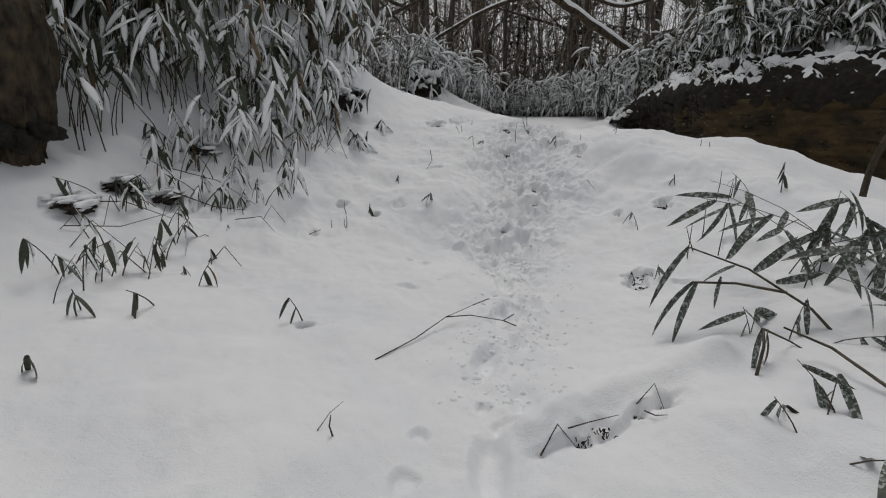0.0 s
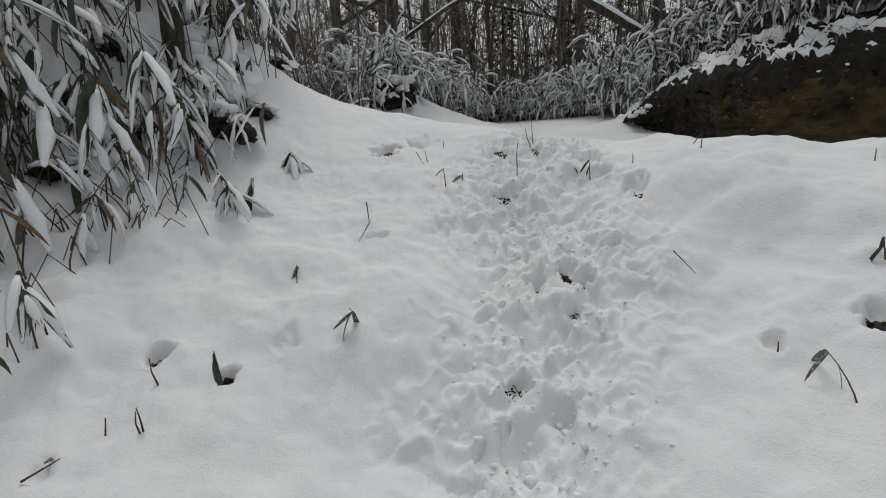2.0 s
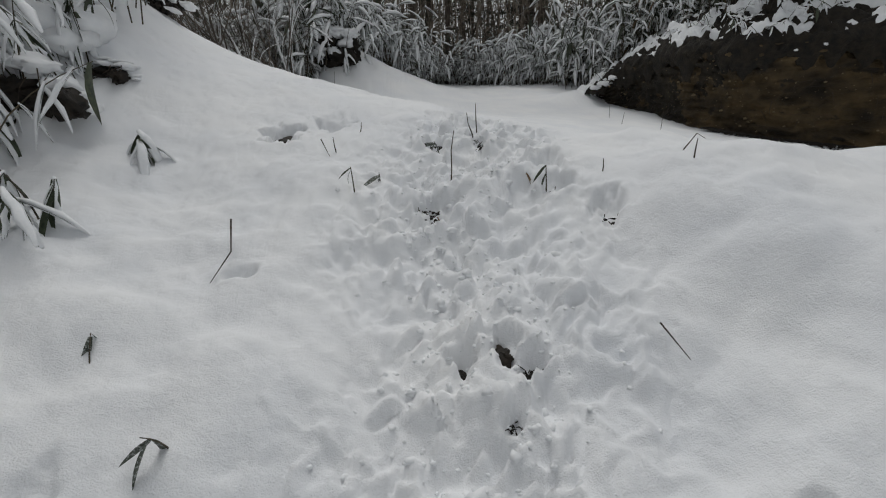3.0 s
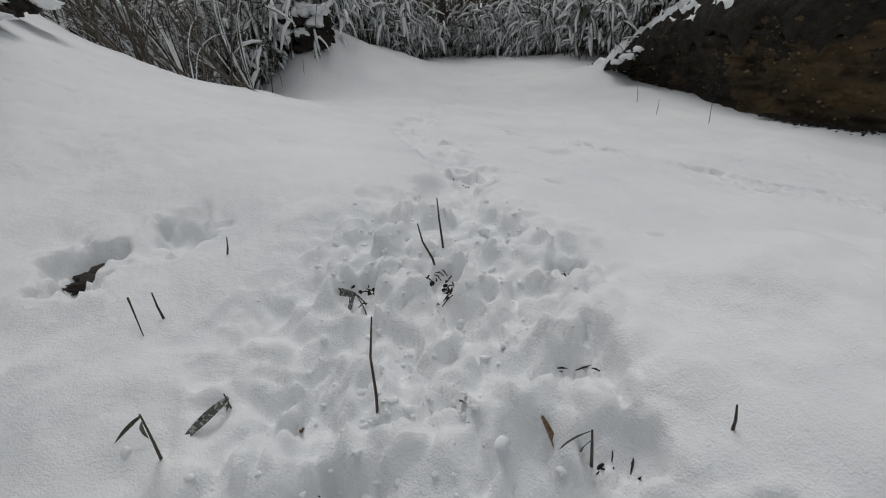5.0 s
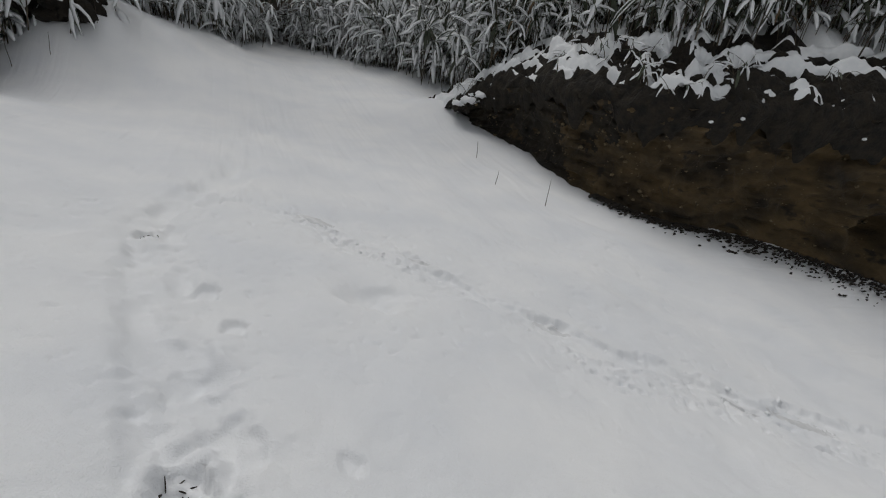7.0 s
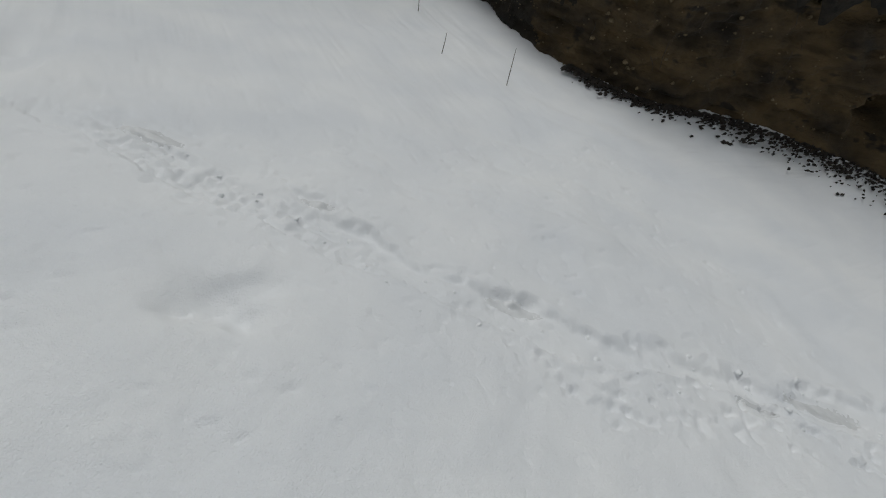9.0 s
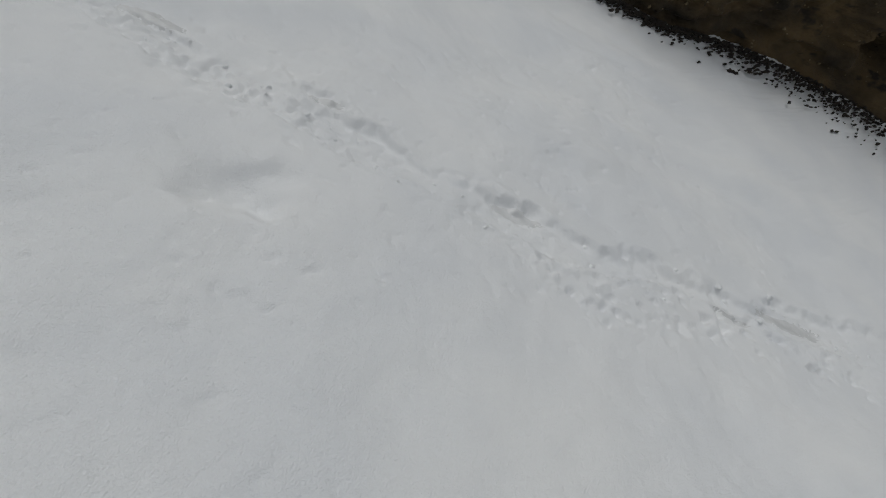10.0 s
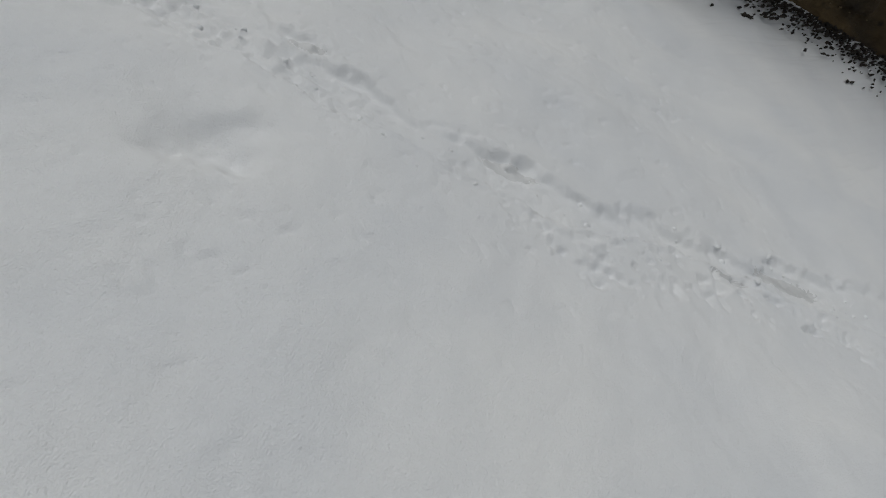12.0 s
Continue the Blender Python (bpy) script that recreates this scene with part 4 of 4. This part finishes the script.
# ---- dark earth showing through, hollows under snow lids ----
rng = random.Random(41)
for i in DARK:
    hx, hy, r, deep = HOLES[i]
    s = Shape()
    for k in (0.62, 0.5, 0.42) if i in DARKEST else ():
        s.blob((rng.gauss(0, r * 0.22), rng.gauss(0, r * 0.22), 0), (r * k, r * k * 0.6, 0.022), rng, 6, 22, 1.1)
    for _ in range(12):
        a, w, k = Vector((rng.gauss(0, r * 0.4), rng.gauss(0, r * 0.4), rng.uniform(0.0, 0.02))), rng.uniform(0, 6.28), r * rng.uniform(0.15, 0.5)
        b = a + Vector((math.cos(w) * k, math.sin(w) * k, rng.uniform(-0.01, 0.03)))
        s.tube([a, a.lerp(b, 0.5) + Vector((0, 0, rng.uniform(0, 0.012))), b], [0.002, 0.003, 0.0015], 4)
    for _ in range(18 if i in DARKEST else 12):
        k = r * rng.uniform(0.02, 0.08)
        s.blob((rng.gauss(0, r * 0.4), rng.gauss(0, r * 0.4), rng.uniform(0.0, 0.015)), (k * 1.6, k * rng.uniform(0.3, 0.7), 0.008), rng, 4, 7, 1.0)
    ob = new("soil_patch", s.mesh("soil_patch", SOIL))
    ob.matrix_basis = pose(hx, hy, on_snow(hx, hy) + 0.006, 15, 0, rng.uniform(-40, 40))
    tagged(ob, "dark wet soil and litter bared in a trodden hole", "soil patch", "soil patches in the snow", "stuff")


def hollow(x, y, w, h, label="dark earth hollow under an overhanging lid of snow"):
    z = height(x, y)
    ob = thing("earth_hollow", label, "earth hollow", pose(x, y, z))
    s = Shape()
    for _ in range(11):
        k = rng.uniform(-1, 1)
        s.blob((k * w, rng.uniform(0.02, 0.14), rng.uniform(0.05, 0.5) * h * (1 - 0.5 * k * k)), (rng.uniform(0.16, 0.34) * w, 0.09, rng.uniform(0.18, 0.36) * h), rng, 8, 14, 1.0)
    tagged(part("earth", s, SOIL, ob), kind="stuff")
    for i in range(13):
        s = Shape()
        k = -1.05 + 2.1 * i / 12
        r = rng.uniform(0.12, 0.24)
        s.blob((k * w, rng.uniform(0.03, 0.22), h * (0.92 - 0.7 * k * k) + rng.uniform(-0.04, 0.05)), (w * r * 1.1, rng.uniform(0.10, 0.18), w * r * rng.uniform(0.5, 0.8)), rng, 8, 14, 0.5)
        part("snow_lid", s, SNOW_LOAD, ob, "rounded lid of snow")
    for _ in range(5):
        s = Shape()
        k = rng.uniform(-0.9, 0.9) * w
        s.tube([(k, 0.0, h * rng.uniform(0.6, 0.9)), (k + rng.gauss(0, 0.02), -0.04, h * 0.45), (k + rng.gauss(0, 0.05), -0.05, h * rng.uniform(0.0, 0.3))], [0.004, 0.003, 0.002], 4)
        part("root", s, TWIG, ob, "thin dark hanging root")
    return ob


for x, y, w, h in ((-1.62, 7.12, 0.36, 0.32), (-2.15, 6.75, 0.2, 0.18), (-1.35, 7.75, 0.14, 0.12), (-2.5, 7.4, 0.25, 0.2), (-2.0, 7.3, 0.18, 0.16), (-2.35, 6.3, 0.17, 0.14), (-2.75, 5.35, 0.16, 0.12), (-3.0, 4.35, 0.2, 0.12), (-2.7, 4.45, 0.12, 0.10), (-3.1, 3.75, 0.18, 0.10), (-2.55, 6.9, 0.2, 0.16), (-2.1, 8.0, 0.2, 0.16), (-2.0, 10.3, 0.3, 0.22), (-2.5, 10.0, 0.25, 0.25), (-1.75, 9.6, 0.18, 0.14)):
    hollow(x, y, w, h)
root = thing("root_mound", "dark root mass capped with snow beside the road", "root mound", pose(-0.95, 16.75, height(-0.95, 16.75)))
s = Shape()
for _ in range(16):
    s.blob((rng.uniform(-0.6, 0.75), rng.uniform(-0.3, 0.3), rng.uniform(0.05, 0.6)), (rng.uniform(0.15, 0.32), rng.uniform(0.12, 0.25), rng.uniform(0.12, 0.25)), rng, 11, 18, 0.6)
tagged(part("earth", s, TURF, root), kind="stuff")
for _ in range(24):
    bx, bz = rng.uniform(-0.75, 0.7), rng.uniform(0.25, 0.85)
    s = Shape()
    s.blob((bx, -0.28 + 0.25 * bz, bz), (rng.uniform(0.08, 0.2), 0.14, rng.uniform(0.07, 0.12)), rng, 7, 12, 0.7)
    part("snow_lid", s, SNOW_LOAD, root, "rounded lid of snow")

nose = thing("snow_heap", "pillows of snow heaped over buried bamboo", "snow heap")
for _ in range(22):
    y = rng.uniform(7.4, 8.6)
    x = -1.5 - 0.5 * rng.random() - 0.15 * abs(y - 7.8)
    s = Shape()
    k = rng.uniform(0.10, 0.2)
    s.blob((x, y, height(x, y) + rng.uniform(0.0, 0.14)), (k, k * rng.uniform(0.7, 1.2), k * rng.uniform(0.5, 0.8)), rng, 9, 14, 0.45)
    part("pillow", s, SNOW_LOAD, nose)

# ---- clods fallen at the foot of the bank ----
s = Shape()
for _ in range(2600):
    q = rng.uniform(3.4, 8.2)
    x, y, _z = curve_at(q)
    xb, yb, _z = curve_at(q + 0.02)
    d = math.hypot(xb - x, yb - y)
    out = abs(rng.gauss(0, rng.choice((0.13, 0.3)))) * (0.5 + max(0, q - 4) * 0.55) - 0.05
    x, y = x + (yb - y) / d * out, y - (xb - x) / d * out
    r = rng.uniform(0.006, 0.024)
    lie = height(x, y) + 0.012
    s.blob((x, y, lie + 0.4 * r), (r * rng.uniform(1.0, 2.2), r * rng.uniform(0.5, 1.2), r * 0.6), rng, 4, 6, 1.1)
tagged(new("clods", s.mesh("clods", SOIL)), "dark crumbs of earth scattered on the snow under the bank", "earth clods", kind="stuff")

# ---- crumbs of kicked-up snow ----
s = Shape()
for line, number, wide, lo, hi in ((TRAIL, 4200, 0.36, 2.0, 7.8), (CROSSING, 260, 0.14, 0.0, 20.0)):
    steps = along(line, 0.05)
    done = 0
    while done < number:
        x, y, a = rng.choice(steps)
        x, y = x + rng.gauss(0, wide * 0.6), y + rng.gauss(0, wide * 0.6)
        done += 1
        if not lo < y < hi or (line is CROSSING and x < 2.2):
            continue
        r = rng.uniform(0.005, 0.012) if rng.random() < 0.85 else rng.uniform(0.012, 0.022)
        k = float(land(x, y))
        s.v.append(Vector((x, y, k)))
        s.f.append((r,))
xs = np.array([[v.x for v in s.v]])
ys = np.array([[v.y for v in s.v]])
zs = snow_surface(xs, ys)[0]
crumbs = Shape()
for v, f, z in zip(s.v, s.f, zs):
    crumbs.blob((v.x, v.y, float(z) - f[0] * 0.35), (f[0] * rng.uniform(0.8, 1.5), f[0], f[0] * 0.8), rng, 4, 6, 0.7)
tagged(new("snow_crumbs", crumbs.mesh("snow_crumbs", SNOW_LOAD)), "small crumbs of snow kicked up beside the footprints", "snow crumbs", kind="stuff")

# ---- sprigs, stubs and twigs standing in the snow ----
def sprig(x, y, tall, leaves, snow, size, label, frost=False, lean=0.6, stems=1):
    r = clump_recipe(rng, tall, stems, leaves, snow, lean, size, 0.03, 0.6, frost, 8)
    return clump(r, pose(x, y, on_snow(x, y), 0, 0, rng.uniform(0, 360)), "sasa_sprig", label, "bamboo sprig", "sprigs in the snow")


for x, y, h in ((-1.11, 6.42, 0.3), (-0.93, 7.2, 0.2), (-1.57, 5.07, 0.42), (-1.06, 6.44, 0.22), (-1.72, 6.06, 0.5), (-1.95, 6.3, 0.6), (-2.3, 5.74, 0.4), (-2.58, 5.93, 0.5), (-2.1, 5.0, 0.38), (-2.4, 4.6, 0.3), (-1.75, 6.7, 0.55), (-2.9, 5.0, 0.4), (-0.89, 7.17, 0.2), (-1.4, 7.5, 0.35)):
    sprig(x, y, h, 5, 0.8, 0.33, "bamboo sprig pressed down by rolls of snow", stems=2)
for x, y, h in ((-0.83, 2.78, 0.2), (-1.85, 3.62, 0.22), (-1.82, 3.28, 0.25), (-2.19, 3.38, 0.2), (-2.33, 2.62, 0.3), (-2.1, 2.57, 0.22), (-1.87, 2.01, 0.18), (-1.67, 2.75, 0.2), (-1.89, 3.52, 0.15), (-0.54, 5.7, 0.13), (-0.15, 5.4, 0.15), (-0.49, 5.27, 0.1), (-0.83, 5.09, 0.14), (-1.1, 5.2, 0.1), (0.58, 6.88, 0.08), (2.0, 4.53, 0.2), (1.0, 7.29, 0.09), (-2.76, 4.5, 0.3), (-2.88, 4.2, 0.3), (-2.44, 4.3, 0.25), (0.86, 6.6, 0.12), (3.0, 4.53, 0.3), (3.15, 4.4, 0.34), (1.62, 3.7, 0.16), (1.72, 3.6, 0.14)):
    sprig(x, y, h, 3, 0.15, 0.21, "thin bent bamboo sprig with narrow dark leaves", frost=rng.random() < 0.35)
for x, y in ((-1.75, 6.3), (-1.9, 5.9), (-2.1, 5.5), (-1.5, 6.9), (-2.3, 6.4), (-2.0, 6.8), (-2.5, 5.6), (-2.6, 6.1), (-2.8, 5.3), (-1.8, 7.5)):
    r = clump_recipe(rng, rng.uniform(0.7, 1.2), 5, 5, 0.8, 0.55, 0.42, 0.16, 0.3, kinds=8, dry=0.1)
    clump(r, spot(rng, x, y, height(x, y)), "sasa_clump", "low bamboo clump bent over under thick rolls of snow", "bamboo grass", "bamboo grass on the slope")
for _ in range(20):
    y = rng.uniform(6.3, 8.0)
    x = -1.45 - 0.35 * (7.6 - min(y, 7.6)) - abs(rng.gauss(0, 0.45))
    sprig(x, y, rng.uniform(0.3, 0.65), 5, 0.85, rng.uniform(0.32, 0.42), "bamboo sprig pressed down by rolls of snow", stems=2, lean=0.5)
for _ in range(34):
    y = rng.uniform(2.9, 6.6)
    x = float(np.interp(y, (2.9, 4.5, 6.6), (-2.2, -1.9, -1.5))) - abs(rng.gauss(0, 0.7))
    sprig(x, y, rng.uniform(0.15, 0.5), rng.choice((2, 3, 4)), 0.4, rng.uniform(0.15, 0.27), "bent bamboo sprig half buried in snow", lean=rng.uniform(0.4, 1.0), stems=rng.choice((1, 1, 2)))
for _ in range(48):
    y = rng.uniform(3.2, 6.9)
    x = float(np.interp(y, (2.9, 4.5, 6.6), (-2.1, -1.7, -1.4))) - abs(rng.gauss(0, 0.6))
    w, k = rng.uniform(0, 6.28), rng.uniform(0.15, 0.4)
    z = height(x, y)
    s = Shape()
    s.tube([(x, y, z - 0.03), (x + k * 0.5 * math.cos(w), y + k * 0.5 * math.sin(w), z + rng.uniform(0.06, 0.25)), (x + k * math.cos(w), y + k * math.sin(w), height(x + k * math.cos(w), y + k * math.sin(w)) + 0.03)], [0.005, 0.004, 0.003], 5)
    tagged(new("twig", s.mesh("twig", TWIG)), "bowed dark cane sticking out of the snow", "twig", "twigs in the snow")
for x, y, h in ((2.53, 5.1, 0.16), (1.6, 6.6, 0.2), (0.46, 6.78, 0.14), (2.29, 4.85, 0.1)):
    sprig(x, y, h, 2, 0.0, 0.15, "single stalk with broad dark leaves in the snow", lean=0.3)
for x, y in ((1.25, 6.77), (1.45, 6.68), (0.8, 6.85), (-1.27, 4.6), (0.9, 6.5)):
    ob = new("fallen_leaf", FROSTED[rng.randrange(5)] if rng.random() < 0.7 else DRY[1])
    ob.matrix_basis = pose(x, y, on_snow(x, y) + 0.03, rng.uniform(-20, 20), 0, rng.uniform(0, 360)) @ Matrix.Diagonal((0.17, 0.17, 0.17, 1))
    tagged(ob, "frost-flecked bamboo leaf lying on the snow", "leaf", "fallen leaves")


def stub(x, y, tall, lean=0.12, thick=0.0045):
    s = Shape()
    w = rng.uniform(0, 6.28)
    s.tube([(math.cos(w) * lean * tall * k / 3 + rng.gauss(0, 0.004), math.sin(w) * lean * tall * k / 3, -0.06 + (tall + 0.06) * k / 3) for k in range(4)], [thick, thick, thick * 0.8, thick * 0.5], 5)
    ob = new("stub", s.mesh("stub", TWIG))
    ob.matrix_basis = pose(x, y, on_snow(x, y))
    tagged(ob, "thin dark twig standing upright in the snow", "twig", "twigs in the snow")


for x, y, h in ((1.02, 6.83, 0.3), (1.28, 7.43, 0.2), (1.25, 7.34, 0.16), (2.72, 4.64, 0.3), (2.8, 4.6, 0.22), (2.86, 4.66, 0.14), (2.1, 3.88, 0.3), (2.35, 4.14, 0.34), (2.29, 3.77, 0.36), (2.2, 3.95, 0.2), (-0.97, 4.78, 0.12), (-1.02, 5.0, 0.14), (-0.98, 4.75, 0.1), (-1.13, 4.74, 0.08), (0.43, 7.52, 0.07), (2.26, 6.32, 0.1), (1.87, 6.55, 0.07), (3.2, 5.97, 0.08), (3.35, 6.0, 0.07), (5.21, 11.82, 0.34), (4.79, 12.41, 0.2), (5.08, 13.6, 0.25), (-1.14, 15.9, 0.4), (-0.7, 16.0, 0.3), (-0.2, 16.6, 0.3), (1.86, 4.9, 0.06), (-0.43, 1.7, 0.1), (0.28, 7.26, 0.1)):
    stub(x, y, h, rng.uniform(0.05, 0.5) if h < 0.25 else 0.06)


def twig(pts, thick, label="thin bare twig lying on the snow"):
    s = Shape()
    q = [Vector((x, y, on_snow(x, y) + z)) for x, y, z in pts]
    s.tube(q, [0.65 * thick * (1 - 0.6 * i / (len(q) - 1)) for i in range(len(q))], 5)
    return tagged(new("twig", s.mesh("twig", TWIG)), label, "twig", "twigs in the snow")


long_twig = thing("twig", "long forked bare twig lying on the snow", "twig")
for pts in ([(-0.36, 2.42, 0.0), (-0.15, 2.66, 0.02), (0.04, 2.9, 0.06), (0.22, 3.02, 0.09)], [(0.04, 2.9, 0.06), (0.2, 2.92, 0.06), (0.42, 2.92, 0.05)], [(0.22, 3.02, 0.09), (0.34, 3.14, 0.1)], [(0.42, 2.92, 0.05), (0.5, 2.99, 0.06)], [(0.42, 2.92, 0.05), (0.5, 2.88, 0.03)]):
    s = Shape()
    s.tube([Vector((x, y, on_snow(x, y) + z)) for x, y, z in pts], [0.0042 - 0.0007 * i for i in range(len(pts))], 5)
    part("shoot", s, TWIG, long_twig)
for pts, r in (([(-0.5, 1.72, 0.0), (-0.46, 1.78, 0.05), (-0.42, 1.86, 0.05)], 0.004), ([(1.7, 5.55, 0.06), (1.78, 5.45, 0.02)], 0.006), ([(-1.97, 4.43, 0.02), (-1.75, 4.5, 0.08), (-1.6, 4.42, 0.02)], 0.008), ([(-1.3, 4.52, 0.01), (-1.2, 4.6, 0.04)], 0.008), ([(0.19, 7.26, 0.08), (0.25, 7.18, 0.01)], 0.006),
               ([(-0.17, 6.4, 0.12), (-0.14, 6.25, 0.06), (-0.2, 6.1, 0.02)], 0.008), ([(0.55, 1.76, 0.01), (0.66, 1.82, 0.03), (0.8, 1.86, 0.02)], 0.006), ([(0.9, 1.92, 0.02), (1.0, 1.98, 0.05), (1.06, 1.95, 0.01)], 0.005), ([(0.42, 1.68, 0.01), (0.5, 1.75, 0.03), (0.58, 1.74, 0.01)], 0.007), ([(0.92, 1.88, 0.06), (0.95, 1.84, 0.02), (1.0, 1.83, 0.01)], 0.006), ([(2.26, 6.43, 0.02), (2.32, 6.42, 0.1), (2.36, 6.4, 0.06)], 0.006), ([(-3.0, 4.0, 0.02), (-2.75, 4.05, 0.1), (-2.45, 4.2, 0.05)], 0.01), ([(-2.9, 3.55, 0.03), (-2.6, 3.75, 0.1), (-2.35, 4.05, 0.16)], 0.008),
               ([(-2.6, 4.55, 0.12), (-2.2, 4.5, 0.08), (-1.95, 4.6, 0.05)], 0.010), ([(-2.7, 4.75, 0.2), (-2.3, 4.85, 0.12), (-1.9, 4.75, 0.04)], 0.008)):
    twig(pts, r)

# ---- the bamboo close to the start ----
rng = random.Random(52)
near = clump_recipe(rng, 0.8, 10, 5, 0.0, 0.9, 0.40, 0.22, 0.35, True)
clump(near, pose(2.75, 3.05, height(2.75, 3.05)), "sasa_clump", "frosted bamboo spray leaning over the snow by the path", "bamboo grass")
near = clump_recipe(rng, 0.5, 5, 4, 0.0, 0.9, 0.34, 0.15, 0.4, True)
clump(near, pose(2.6, 2.6, height(2.6, 2.6)), "sasa_clump", "low frosted bamboo spray in the snow by the path", "bamboo grass")
for x, y, h in ((1.9, 2.35, 0.3), (1.58, 1.72, 0.2), (1.42, 1.6, 0.16), (2.15, 2.05, 0.35), (1.75, 2.45, 0.22), (2.3, 1.9, 0.4), (2.45, 2.25, 0.45)):
    clump(clump_recipe(rng, h, 2, 3, 0.0, 0.9, 0.28, 0.04, 0.5, True), pose(x, y, on_snow(x, y)), "sasa_sprig", "thin frosted bamboo sprig by the path", "bamboo sprig", "sprigs by the path")
arch = thing("sasa_shoot", "arching bamboo shoot with frosted hanging leaves", "bamboo grass")
for pts in ([(2.2, 2.35, 0.2), (2.05, 2.45, 0.38), (1.8, 2.65, 0.55), (1.52, 2.8, 0.64)], [(1.95, 2.52, 0.45), (1.72, 2.62, 0.47), (1.5, 2.66, 0.46)], [(1.55, 2.1, 0.1), (1.58, 2.12, 0.3), (1.62, 2.2, 0.36), (1.85, 2.3, 0.25), (2.0, 1.7, 0.15)], [(1.6, 1.7, 0.1), (1.45, 1.75, 0.2), (1.55, 1.65, 0.1)], [(1.8, 1.35, 0.1), (1.9, 1.75, 0.26), (1.85, 2.05, 0.33), (1.72, 2.2, 0.37)]):
    s = Shape()
    s.tube(pts, [0.009, 0.008, 0.007, 0.005][:len(pts)] + [0.004] * (len(pts) - 4), 6)
    part("stem", s, STEM, arch)
for i, (x, y, z, rx, ry, rz, k) in enumerate(((1.52, 2.8, 0.64, 70, 48, 185, 0.46), (1.5, 2.66, 0.46, 60, 42, 175, 0.42), (1.52, 2.66, 0.46, 75, 62, 185, 0.42), (1.7, 2.7, 0.6, 60, -50, 20, 0.3), (1.62, 2.2, 0.36, 70, 82, 180, 0.3), (1.64, 2.2, 0.36, 60, 75, 20, 0.3), (1.52, 1.7, 0.14, 60, 10, 190, 0.26), (1.54, 1.68, 0.14, 60, 35, 195, 0.26), (1.8, 2.6, 0.55, 70, -35, 10, 0.36), (1.75, 2.7, 0.55, 60, 10, 200, 0.3), (1.9, 2.55, 0.5, 75, -10, 0, 0.34), (1.55, 1.68, 0.14, 60, 50, 0, 0.22), (1.65, 2.65, 0.5, 80, 75, 180, 0.2))):
    part("leaf", FROSTED[i % 5], None, arch).matrix_basis = pose(x, y, z, rx, ry, rz) @ Matrix.Diagonal((k, k, k, 1))
part("leaf", DRY[0], None, arch, "dry tan leaf").matrix_basis = pose(1.64, 2.2, 0.34, 0, 20, -30) @ Matrix.Diagonal((0.2, 0.2, 0.2, 1))

# ---- a leaning sapling on the right, a stump-like stem on the left ----
pole = thing("sapling", "bare leaning sapling beside the bamboo", "sapling")
limb("stem", pole, [(3.75, 4.2, 0.7), (3.9, 4.3, 1.15), (4.2, 4.35, 1.9), (4.6, 4.4, 2.9)], 0.03, 0.02, BARK, 0)
stump = thing("young_tree", "greenish brown young trunk rising from the snowy slope", "tree")
h0 = height(-1.95, 7.6)
limb("trunk", stump, [(-1.92, 7.5, h0 - 0.1), (-1.95, 7.5, h0 + 0.5), (-2.0, 7.55, h0 + 1.1), (-1.95, 7.6, h0 + 2.0), (-2.05, 7.7, h0 + 3.6)], 0.085, 0.05, BARK, 0)
limb("limb", stump, [(-1.97, 7.55, h0 + 1.6), (-2.4, 7.3, h0 + 2.2), (-3.0, 7.0, h0 + 2.6)], 0.035, 0.02, BARK, 0.8)

# ---- patterns that were only copied from ----
for proto in (*tree_kinds, *thin_kinds, *conifer_kinds, *shrub_kinds):
    for ob in (*proto.children_recursive, proto):
        bpy.data.objects.remove(ob)
